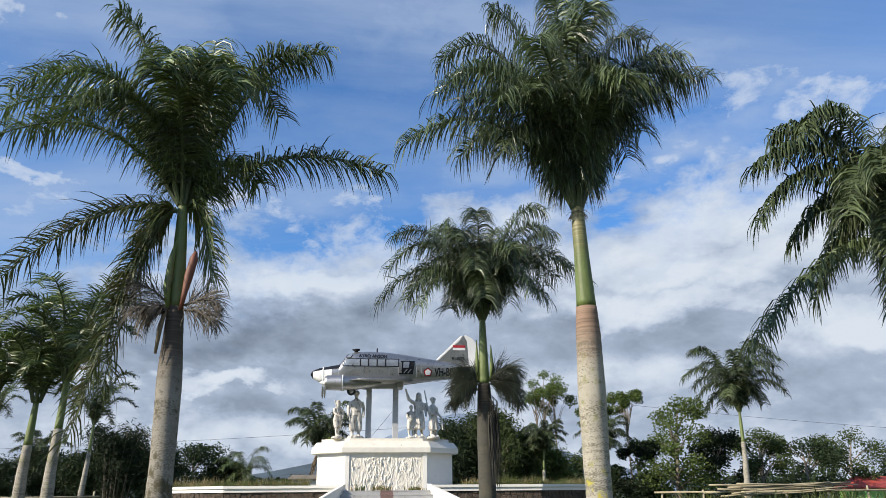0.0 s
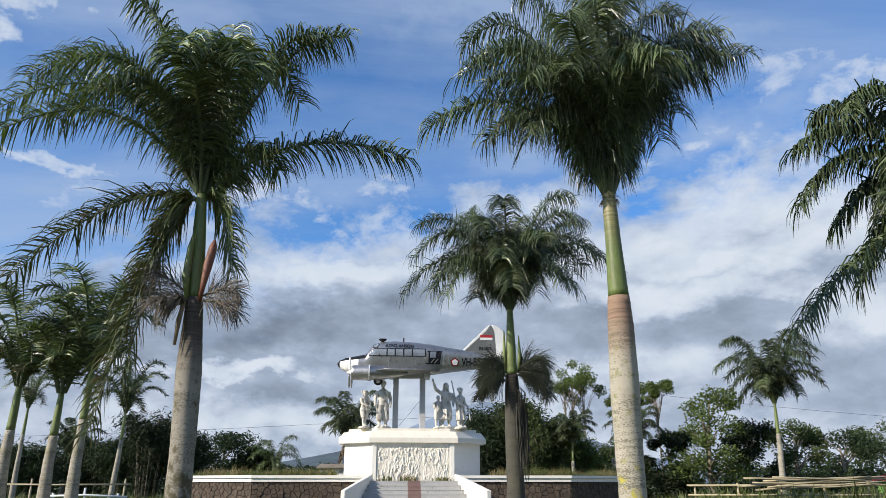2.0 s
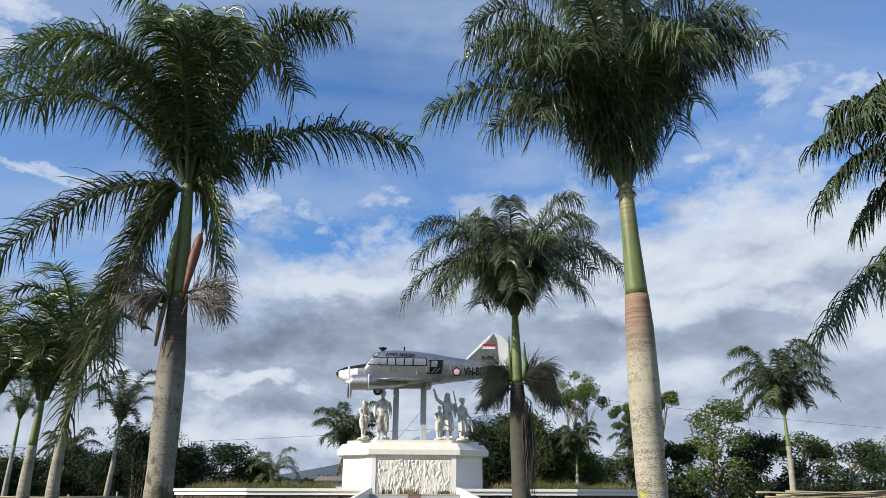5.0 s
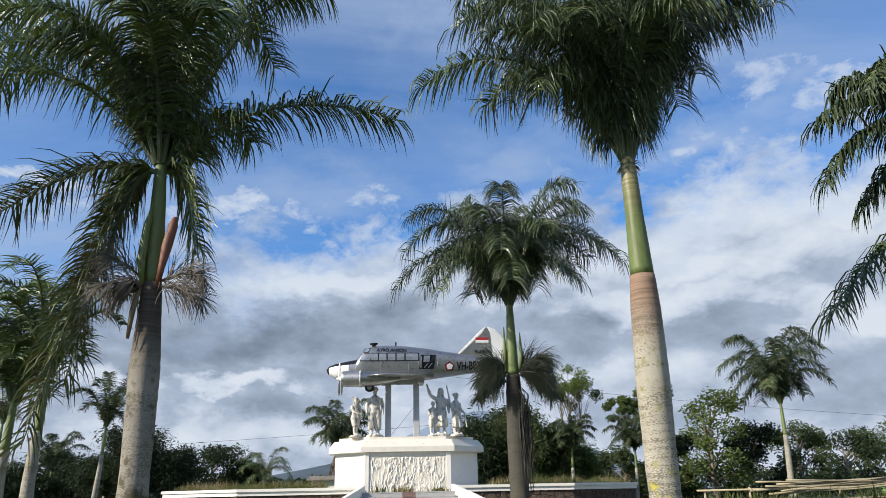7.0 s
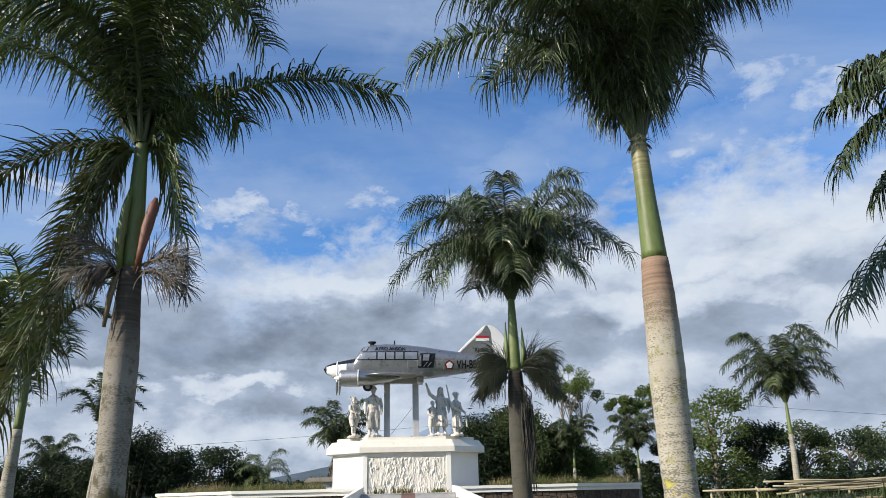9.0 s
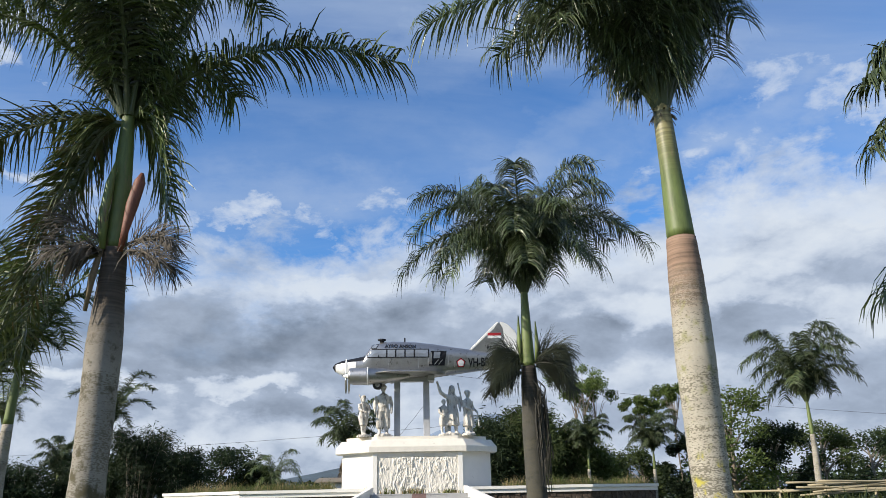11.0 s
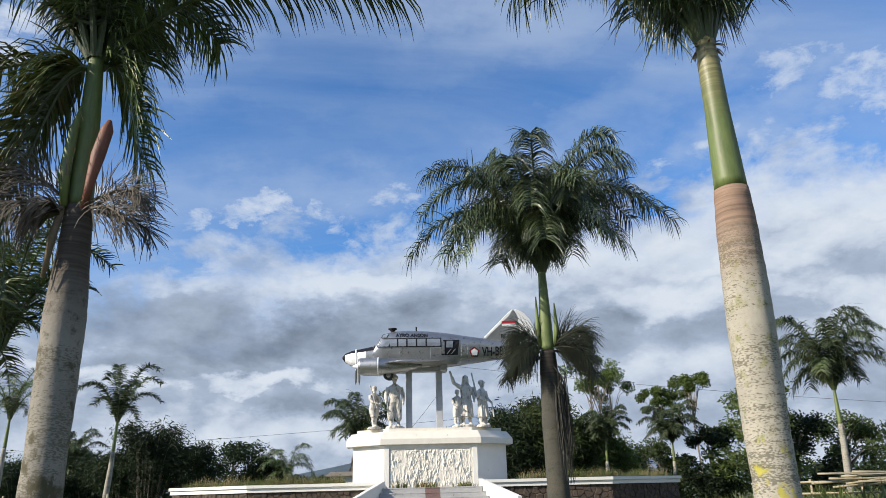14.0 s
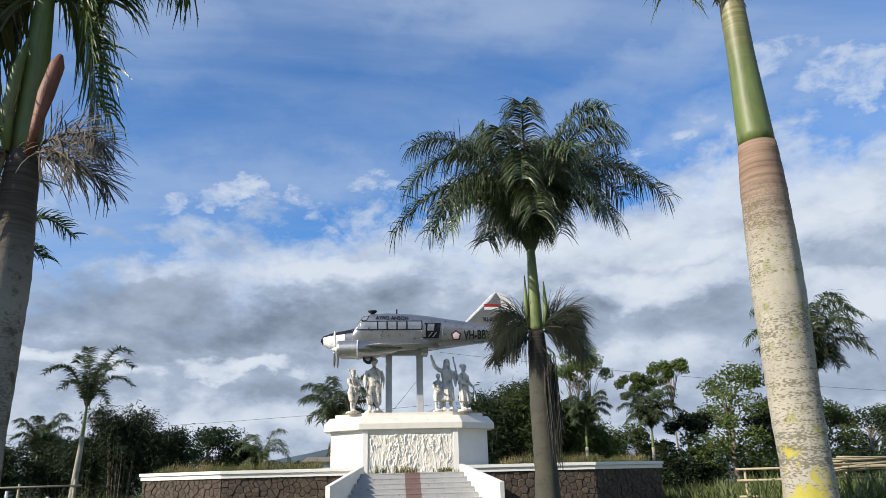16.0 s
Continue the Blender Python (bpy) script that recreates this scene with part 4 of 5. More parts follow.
def panicle(parent, base, way, size, count, mat, rng, label, name="flower_stalk", fall=0.25, width=0.006, strand=0.5):
    """A branched flower stalk: a bent axis with many fine strands along it."""
    way = Vector(way).normalized()
    p0, p2 = Vector(base), Vector(base) + way * size * 0.75 + Vector((0, 0, -fall * size))
    p1 = Vector(base) + way * size * 0.5
    axis = tube_data([bezier(p0, p1, p2, k / 6) for k in range(7)], [0.018 - 0.0022 * k for k in range(7)], 6)
    verts, faces = [], []
    for i in range(count):
        t = rng.random()
        q = bezier(p0, p1, p2, t)
        tan = (bezier(p0, p1, p2, min(1, t + 0.05)) - bezier(p0, p1, p2, max(0, t - 0.05))).normalized()
        side = tan.cross(Vector((rng.gauss(0, 1), rng.gauss(0, 1), rng.gauss(0, 1)))).normalized()
        go = (side * rng.uniform(0.45, 1.1) + tan * rng.uniform(0.6, 1.1)).normalized()
        long = size * strand * (1 - 0.45 * t) * rng.uniform(0.65, 1.15)
        o = len(verts)
        for j in range(5):
            flat = go.cross(Vector((0.3, -1.0, 0.4))).normalized()
            w = width * (1, 1, 0.9, 0.75, 0.3)[j]
            verts += [q - flat * w, q + flat * w]
            q = q + go * long / 4
            go = (go + Vector((rng.uniform(-.1, .1), rng.uniform(-.1, .1), -fall * rng.uniform(0.4, 1.3)))).normalized()
        faces += [(o + 2 * j, o + 2 * j + 1, o + 2 * j + 3, o + 2 * j + 2) for j in range(4)]
    v, f = joined(axis, (verts, faces))
    return child(name, mesh_of(name, v, f, mat), parent, label)


def palm(x, y, line, bark, skin, shaft, crown, specs, leaf, count, label, seed, group="royal palms", old=(), droop=1.0, width=0.024, mats=None, scale=1.0, green=SHAFT):
    """A royal palm. line: the trunk's course about (x, y); bark, shaft: (z, radius); crown: where the leaves spring."""
    rng = random.Random(seed)
    tree = thing("palm_tree", pose(x, y, 0), label, "palm tree", group)
    mats = mats or (RACHIS, LEAF)
    stem(tree, "trunk", line, bark, skin, "")
    stem(tree, "crownshaft", line, shaft, green, "smooth green crownshaft", rough=0.004)
    base = curve_at(line, crown)
    for i, (az, reach, tip, rise) in enumerate(specs):
        look_mats = (RACHIS, LEAF_OLD) if i in old else mats
        b = base + Vector((0.07 * math.cos(radians(az)), 0.07 * math.sin(radians(az)), -0.10 if tip < -0.5 else 0.0))
        frond(tree, b, (az, reach * scale, tip * scale, rise * scale), leaf, rng, count, look_mats, droop, width, "yellowing drooping frond" if i in old else "")
    return tree


def crown_specs(n, size, seed, high=1.0, slim=1.0, low=1.45):
    """An even crown: fronds at golden-angle turns, the upper ones steeper."""
    rng = random.Random(seed)
    rows = []
    for i in range(n):
        k = i / (n - 1)
        rows.append(((137.5 * i + rng.uniform(-14, 14)) % 360, slim * size * rng.uniform(0.82, 1.05) * (0.42 + 0.58 * math.sin(math.pi * (0.25 + 0.6 * k))),
                     size * high * (1.0 - low * k + rng.uniform(-0.12, 0.12)), size * high * (1.35 - 0.75 * k)))
    return rows


def gathered(rows):
    """The same fronds, those on the sunless side held up."""
    return [(az, reach, max(tip, 1.0 + 1.3 * math.cos(radians(az))), rise) for az, reach, tip, rise in rows]


# the tall palm with flower stalks, beside the path
PALM_A = [(-5, 3.29, 0.46, 1.35), (13, 2.16, 3.31, 3.4), (-154, 1.39, 3.39, 3.09), (175, 3.47, 2.43, 3.93), (-166, 3.29, 0.6, 2.27), (-176, 2.72, -1.34, 0.45),
          (188, 1.15, -3.75, 0.10), (-125, 1.95, 0.9, 2.4), (-88, 1.7, 1.5, 3.3), (-53, 1.8, 1.4, 3.1), (47, 1.64, 2.39, 4.31), (76, 0.31, 3.53, 2.23),
          (121, 2.11, 1.97, 4.65), (81, 0.81, 0.5, 1.2), (-60, 1.2, 2.0, 3.0), (-140, 2.3, 1.4, 2.9), (32, 0.52, -1.15, 0.45), (197, 1.0, -3.3, 0.15), (184, 0.80, -3.0, 0.30), (-171, 3.35, 1.25, 3.0), (168, 3.1, 1.7, 3.3)]
palm_a = palm(-3.54, 7.8, [(0.11, -0.10, 0), (0.08, -0.07, 2.1), (-0.04, 0.06, 4.25), (-0.13, 0.10, 5.9)], [(-0.2, 0.24), (0.4, 0.195), (1.9, 0.165), (3.1, 0.178), (3.5, 0.158), (3.9, 0.135), (4.22, 0.122)],
              BARK_GREY, [(4.22, 0.112), (4.6, 0.115), (5.3, 0.095), (5.95, 0.07)], 5.90, PALM_A + crown_specs(4, 2.5, 61, 1.05, 0.9, 0.7), 0.72, 135,
              "tall royal palm with dry flower stalks and a drooping yellow frond", 11, old=(5, 6, 17, 18), scale=0.953, droop=1.0, width=0.025)
rng_a = random.Random(5)
for base, way, size in (((0.11, -0.05, 4.22), (1, -0.3, 0.35), 0.86), ((0.11, 0.05, 4.24), (0.8, 0.6, 0.8), 0.80), ((-0.11, -0.04, 4.24), (-0.8, -0.3, 0.85), 0.86), ((-0.10, 0.06, 4.22), (-1, 0.3, 0.3), 0.78),
                        ((0.11, -0.06, 4.15), (0.9, -0.5, -0.05), 0.78), ((-0.10, -0.10, 4.15), (-0.7, -0.7, 0.1), 0.70), ((0.10, 0.08, 4.18), (0.7, 0.7, 0.15), 0.74)):
    panicle(palm_a, base, way, size, 95, STRAND, rng_a, "dry grey flower stalk", fall=0.27, width=0.0045, strand=0.66)
strands(palm_a, (-0.13, -0.10, 4.1), 70, 0.70, 0.10, STRAND, rng_a, "brown withered sheath", "withered_sheath", fall=1.2, width=0.02, only=215)
v, f = tube_data([(0.09, -0.09, 4.14), (0.13, -0.12, 4.37), (0.17, -0.12, 4.67), (0.21, -0.10, 4.95), (0.22, -0.09, 5.06)], [0.03, 0.04, 0.065, 0.06, 0.02], 12)
child("spathe", mesh_of("spathe", v, f, SPATHE, True), palm_a, "brown pointed flower sheath")
v, f = tube_data([(-0.11, -0.08, 4.18), (-0.15, -0.09, 4.5), (-0.13, -0.09, 4.95), (-0.10, -0.07, 5.25)], [0.03, 0.055, 0.045, 0.012], 12)
child("bud_sheath", mesh_of("bud_sheath", v, f, SHAFT, True), palm_a, "green unopened flower sheath")
v, f = tube_data([(-0.14, -0.05, 4.2), (-0.19, -0.06, 3.85), (-0.21, -0.06, 3.5)], [0.03, 0.035, 0.02], 10)
child("old_spathe", mesh_of("old_spathe", v, f, LEAF_DEAD, True), palm_a, "dark dry hanging sheath")

# the tallest palm, with a swollen pale trunk
PALM_B = [(6, 2.71, 2.87, 2.98), (-174, 2.94, 1.12, 2.64), (-161, 2.51, 1.77, 3.89), (168, 2.34, 3.31, 4.76), (171, 1.29, 4.29, 4.32), (-113, 0.65, 3.97, 3.91),
          (31, 0.97, 4.47, 3.93), (-33, 1.65, 1.7, 2.8), (-151, 2.28, 1.4, 2.7), (-137, 1.91, 1.3, 2.7), (-121, 1.6, 1.5, 2.8), (-79, 1.22, 1.7, 2.9),
          (134, 2.1, 1.91, 5.1), (47, 2.07, 1.78, 4.66), (84, 1.81, 1.42, 5.02), (-20, 1.9, 2.2, 3.5), (-100, 1.2, 2.6, 4.4), (-60, 1.3, 1.4, 4.2)]
palm_b = palm(2.80, 8.5, [(-0.04, 0.03, 0), (-0.045, 0.0, 2.0), (-0.05, -0.15, 4.3), (-0.11, -0.28, 6.1)], [(-0.2, 0.26), (0.4, 0.22), (1.6, 0.195), (3.0, 0.212), (3.9, 0.193), (4.33, 0.162)],
     BARK_SWOLLEN, [(4.33, 0.156), (4.7, 0.142), (5.2, 0.12), (5.7, 0.112), (6.0, 0.095)], 5.97, PALM_B + gathered(crown_specs(14, 2.3, 62, 1.45, 0.95, 0.75)), 0.76, 150,
     "tallest royal palm with a swollen pale flecked trunk", 23, scale=0.95, droop=1.3, width=0.021, mats=(RACHIS, LEAF_B), green=SHAFT_B)

strands(palm_b, (-0.10, -0.27, 5.88), 34, 0.20, 0.22, LEAF_DEAD, random.Random(15), "brown dry leaf base fibres", "leaf_base", fall=0.5, width=0.014)

# the palm nearer the steps
PALM_C = [(-175, 3.0, 0.4, 2.9), (172, 2.77, 1.7, 3.87), (-151, 2.0, 0.15, 2.6), (-164, 1.06, 2.99, 2.24), (54, 0.74, 3.07, 2.51), (8, 2.26, 2.76, 2.93),
          (-5, 3.05, 1.05, 3.3), (13, 2.85, 1.75, 3.6), (-44, 1.74, 0.5, 3.0), (-100, 1.6, 1.0, 3.3), (150, 2.59, 0.87, 3.86), (61, 2.06, 1.0, 4.34),
          (117, 1.8, 0.9, 3.6), (36, 2.57, 1.47, 4.37), (-142, 1.95, 1.85, 2.86), (-70, 1.5, 1.2, 3.4)]
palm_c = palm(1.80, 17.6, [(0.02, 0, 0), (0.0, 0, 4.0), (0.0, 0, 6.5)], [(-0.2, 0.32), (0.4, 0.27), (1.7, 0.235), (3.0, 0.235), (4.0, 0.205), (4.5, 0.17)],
              BARK_SHADED, [(4.5, 0.155), (5.0, 0.145), (5.7, 0.115), (6.4, 0.085)], 6.35, PALM_C + crown_specs(16, 2.7, 63, 1.15, 0.95, 0.95), 0.82, 135,
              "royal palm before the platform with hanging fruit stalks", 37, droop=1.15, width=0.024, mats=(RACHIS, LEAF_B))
rng_c = random.Random(8)
for base, way, size in (((0.15, -0.04, 4.62), (1, -0.2, 0.95), 1.15), ((0.15, 0.08, 4.58), (1, 0.4, 0.45), 1.05), ((0.13, -0.10, 4.55), (0.8, -0.6, 0.1), 0.95), ((0.15, 0.0, 4.5), (1, 0.1, -0.1), 0.95),
                        ((-0.15, -0.04, 4.62), (-0.9, -0.2, 1.0), 0.95), ((-0.15, 0.06, 4.58), (-1, 0.4, 0.35), 0.9), ((-0.13, -0.10, 4.55), (-0.8, -0.6, 0.0), 0.85), ((-0.15, 0.0, 4.5), (-1, 0.1, -0.2), 0.85)):
    panicle(palm_c, base, way, size * 1.22, 330, STRAND_G, rng_c, "dark hanging fruit stalk", "fruit_stalk", fall=0.42, width=0.0062, strand=0.62)
strips = []
for k in range(64):
    a, z = rng_c.uniform(-1.4, 0.9), rng_c.uniform(3.3, 4.2)
    r, low = rng_c.uniform(0.24, 0.40), rng_c.uniform(1.5, 2.6)
    px, py = r * math.cos(a), r * math.sin(a)
    strips.append(tube_data([(px * 0.55, py * 0.55, z), (px * 0.95, py, z - 0.15), (px + rng_c.uniform(-.04, .06), py, (z + low) / 2), (px + rng_c.uniform(-.06, .10), py, low)], [0.006, 0.009, 0.008, 0.003], 4))
v, f = joined(*strips)
child("dry_sheath", mesh_of("dry_sheath", v, f, STRAND_D), palm_c, "grey dry strips hanging down the trunk")
strands(palm_c, (-0.18, -0.1, 4.3), 60, 0.8, 0.1, STRAND_G, rng_c, "dark withered sheath", "withered_sheath", fall=1.3, width=0.018, only=200)
for sx, top in ((-0.17, 5.75), (0.20, 5.6)):
    v, f = tube_data([(sx * 0.9, -0.05, 4.55), (sx * 1.15, -0.06, 5.0), (sx * 1.1, -0.05, top)], [0.04, 0.06, 0.012], 10)
    child("bud_sheath", mesh_of("bud_sheath", v, f, SHAFT, True), palm_c, "green unopened flower sheath")

# the palm at the far edge of the lawn, its trunk beyond the path's view
PALM_D = [(-172, 4.25, -2.44, 0.33), (177, 3.34, 0.43, 3.19), (-175, 2.2, 2.3, 4.96), (-147, 2.77, -0.12, 2.93), (8, 2.3, 3.37, 3.3), (0, 3.46, 0.92, 3.46),
          (6, 2.9, -1.88, 1.47), (144, 2.06, -1.08, 2.01), (-134, 2.5, -1.92, 2.57), (57, 2.15, -0.62, 4.5), (-110, 2.4, 1.2, 3.6)]
palm(11.35, 12.5, [(0, 0, 0), (0, 0, 7.2)], [(-0.2, 0.28), (1.5, 0.22), (3.6, 0.23), (5.0, 0.17)], BARK, [(5.0, 0.15), (6.0, 0.13), (7.1, 0.09)], 7.05, PALM_D + crown_specs(12, 3.2, 64, 1.0, 1.0, 1.2), 0.95, 165,
     "royal palm with broad drooping fronds on the lawn", 41, width=0.042, droop=1.3, mats=(RACHIS, LEAF_FAR))

# smaller palms round the lawn
for x, y, h, r, size, n, seed, label in ((-7.30, 12.3, 3.85, 0.15, 2.25, 12, 3, "slender young royal palm in a row"), (-8.02, 12.6, 3.45, 0.155, 2.0, 12, 4, "slender young royal palm with brown lower leaves"),
                                         (-8.94, 12.6, 3.60, 0.165, 2.0, 12, 5, "young royal palm with a pale trunk"), (-24.1, 38.0, 5.7, 0.17, 2.6, 11, 6, "thin young royal palm on the lawn")):
    palm(x, y, [(0.04, 0, 0), (0, 0, 2.0), (0.03, 0, h)], [(-0.2, r * 1.15), (0.3, r), (h * 0.4, r * 0.80), (h * 0.74, r * 0.55)], BARK,
         [(h * 0.74, r * 0.52), (h * 0.87, r * 0.46), (h, r * 0.34)], h - 0.03, crown_specs(n + 1, size, seed, 0.95, 0.62, 0.92), 0.44, 62, label, seed + 50, old=(n, n - 1) if seed != 3 else (), droop=0.55, width=0.028)
for x, y, h, r, size, n, seed, label in ((-19.9, 41.0, 5.7, 0.15, 3.0, 13, 8, "royal palm standing alone on the far lawn"), (17.35, 36.8, 5.75, 0.15, 3.2, 14, 9, "royal palm on the far lawn beside bushes"),
                                         (-33.1, 60.0, 4.0, 0.2, 2.6, 11, 10, "small far palm before the trees"), (7.5, 44.0, 4.1, 0.12, 1.6, 12, 12, "small drooping palm behind the platform"),
                                         (-6.9, 45.0, 4.2, 0.22, 2.6, 13, 13, "palm behind the pedestal"), (12.6, 49.0, 4.2, 0.13, 2.1, 12, 14, "drooping palm among the trees behind the platform"),
                                         (-45.0, 62.0, 4.6, 0.2, 2.6, 11, 16, "small far palm before the trees")):
    far = palm(x, y, [(-0.2, 0, 0), (0, 0, h * 0.6), (0.05, 0, h)], [(-0.2, r * 1.3), (0.4, r * 1.1), (h * 0.45, r), (h * 0.72, r * 0.75)], BARK,
         [(h * 0.72, r * 0.66), (h * 0.85, r * 0.6), (h, r * 0.42)], h - 0.03, crown_specs(n - 1, size * 0.95, seed, 1.05, 0.88, 0.85) if seed == 8 else crown_specs(n + 9, size, seed, 1.12, 0.92, 0.92), min(0.8, 0.26 * size) if seed != 8 else 0.5, 80, label, seed + 70, droop=0.5 if seed == 8 else 1.0, width=0.045, mats=(RACHIS, LEAF_FAR), group="far palms")
    if seed == 13:
        for az, drop in ((196, -1.9), (178, -1.5)):
            frond(far, (0.05, 0, h - 0.15), (az, 0.55, drop, 0.15), 0.5, random.Random(az), 60, (LEAF_DEAD, LEAF_DEAD), 1.1, 0.05, "dead brown hanging frond")

# ---- trees, bushes, grass ----


def tree(x, y, h, wide, label, mat, seed, blobs=10, leaves=6000, leaf=0.22, stems=1, bare=0.35, droop=0.0, puff=(0.20, 0.34), girth=0.022, group="trees behind the lawn", category="tree"):
    """A trunk with limbs, and a crown of small leaves in uneven clumps."""
    rng = random.Random(seed)
    t = thing("tree" if category == "tree" else "bush", pose(x, y, 0), label, category, group)
    wood, tips = [], []
    for s in range(stems):
        ax = (rng.random() - 0.5) * wide * 0.25
        top = Vector((ax + rng.uniform(-0.1, 0.1) * wide, rng.uniform(-0.1, 0.1) * wide, h * rng.uniform(0.8, 0.95)))
        pts = [Vector((ax * 0.5, 0, -0.3)), Vector((ax, 0, h * 0.25)), Vector((ax, 0, h * 0.5)).lerp(top, 0.4), top]
        r = girth * h + 0.03
        wood.append(tube_data(pts, [r, r * 0.8, r * 0.55, r * 0.15], 8))
        tips.append((top, sum(puff) / 2))
        for b in range(max(2, blobs // stems)):
            z = h * rng.uniform(bare, 0.92)
            a = rng.uniform(0, 2 * math.pi)
            k = 1 - abs((z / h - (bare + 1) / 2) / ((1 - bare) * 0.62)) ** 2 * 0.55
            out = wide * 0.5 * k * rng.uniform(0.55, 1.0)
            c = Vector((ax + out * math.cos(a), out * math.sin(a), z))
            start = Vector((ax, 0, z * 0.72))
            wood.append(tube_data([start, start.lerp(c, 0.5) + Vector((0, 0, 0.06 * h)), c], [r * 0.4, r * 0.25, r * 0.08], 6))
            tips.append((c, rng.uniform(*puff)))
    v, f = joined(*wood)
    child("trunk", mesh_of("trunk", v, f, WOOD, True), t)
    verts, faces = [], []
    per = leaves // len(tips)
    for c, k in tips:
        rad = Vector((wide * k, wide * k, wide * k * 0.8))
        for i in range(per):
            d = Vector((rng.gauss(0, 1), rng.gauss(0, 1), rng.gauss(0, 1))).normalized() * rng.random() ** 0.45
            p = c + Vector((d.x * rad.x, d.y * rad.y, d.z * rad.z)) * (1 + 0.35 * noise.noise(c + d * 2.0))
            if p.z < 0.05:
                p.z = 0.05 + rng.random() * 0.3
            a = Vector((rng.gauss(0, 1), rng.gauss(0, 1), rng.gauss(0, 0.6) - droop)).normalized()
            b = a.cross(Vector((rng.gauss(0, 1), rng.gauss(0, 1), rng.gauss(0, 1)))).normalized()
            s = leaf * rng.uniform(0.55, 1.25)
            o = len(verts)
            verts += [p - a * s * 0.5, p + b * s * 0.24, p + a * s * 0.5, p - b * s * 0.24]
            faces.append((o, o + 1, o + 2, o + 3))
    child("crown", mesh_of("crown", verts, faces, mat), t)
    return t


def clump(x, y, h, wide, label, mat, seed, n=26, group="bamboo behind the lawn"):
    """A clump of arching canes, their tips bent over, with long narrow leaves."""
    rng = random.Random(seed)
    t = thing("bamboo_clump", pose(x, y, 0), label, "bamboo", group)
    verts, faces = [], []
    for i in range(n):
        a, o = rng.uniform(0, 2 * math.pi), rng.uniform(0.1, 1.0) * wide * 0.5
        hh = h * rng.uniform(0.55, 1.0)
        p0 = Vector((o * 0.35 * math.cos(a), o * 0.35 * math.sin(a), -0.2))
        p1 = Vector((o * 0.5 * math.cos(a), o * 0.5 * math.sin(a), hh * 1.25))
        p2 = Vector((o * 1.25 * math.cos(a), o * 1.25 * math.sin(a), hh * 0.85))
        pts = [bezier(p0, p1, p2, k / 9) for k in range(10)]
        v, f = tube_data(pts, [0.05 - 0.0045 * k for k in range(10)], 5)
        child("cane", mesh_of("cane", v, f, WOOD, True), t)
        for k in range(340):
            s = rng.random() ** 0.85
            p = bezier(p0, p1, p2, 0.06 + 0.94 * s) + Vector((rng.gauss(0, 0.40), rng.gauss(0, 0.40), rng.gauss(0, 0.26)))
            d = Vector((rng.gauss(0, 1), rng.gauss(0, 1), rng.gauss(-0.7, 0.6))).normalized()
            b = d.cross(Vector((rng.gauss(0, 1), rng.gauss(0, 1), 0.3))).normalized()
            z = rng.uniform(0.22, 0.5)
            q = len(verts)
            verts += [p, p + d * z * 0.5 + b * z * 0.08, p + d * z, p + d * z * 0.5 - b * z * 0.08]
            faces.append((q, q + 1, q + 2, q + 3))
    tagged(child("leaves", mesh_of("leaves", verts, faces, mat), t), kind="stuff")


for i, (x, y, h, w) in enumerate(((-24.0, 55, 7.3, 5.0), (-27.0, 57, 5.2, 5.4), (-21.4, 56, 5.6, 4.2), (-31.0, 60, 5.2, 6.0), (-35.5, 58, 4.8, 5.0))):
    clump(x, y, h, w, "dark dense bamboo clump with bent-over tips", TREE_DARK, 100 + i, n=44)
for i, (x, y, h, w, m) in enumerate(((1.9, 45, 6.4, 2.4, TREE_DARK), (3.4, 45.5, 7.2, 2.5, TREE_MID), (4.9, 45, 7.2, 2.6, TREE_MID), (6.6, 46, 5.7, 2.6, TREE_MID), (8.4, 48, 4.6, 2.8, TREE_LIGHT))):
    clump(x, y, h, w, "tall feathery green bamboo behind the platform", m, 120 + i, n=34)
for i, (x, y, h, w, m, lab) in enumerate(((-22.3, 70, 6.7, 5.2, TREE_DARK, "dark rounded tree beyond the lawn"), (-19.3, 71, 5.4, 4.0, TREE_DARK, "dark rounded bush tree beyond the lawn"),
                                          (-37, 66, 5.4, 7, TREE_DARK, "dark broad tree beyond the lawn"), (-44, 66, 5.0, 7, TREE_MID, "green broad tree beyond the lawn"),
                                          (-50, 60, 5.0, 7, TREE_DARK, "dark broad tree at the field edge"))):
    tree(x, y, h, w, lab, m, 200 + i, leaf=0.30)
palm(-17.8, 69.5, [(0, 0, 0), (0, 0, 3.3)], [(-0.2, 0.22), (1.0, 0.2), (2.4, 0.16)], BARK, [(2.4, 0.14), (3.3, 0.1)], 3.2, crown_specs(13, 3.2, 31, 0.85), 0.8, 60, "low bushy palm beyond the lawn", 131, width=0.05,
     group="far palms", mats=(RACHIS, LEAF))
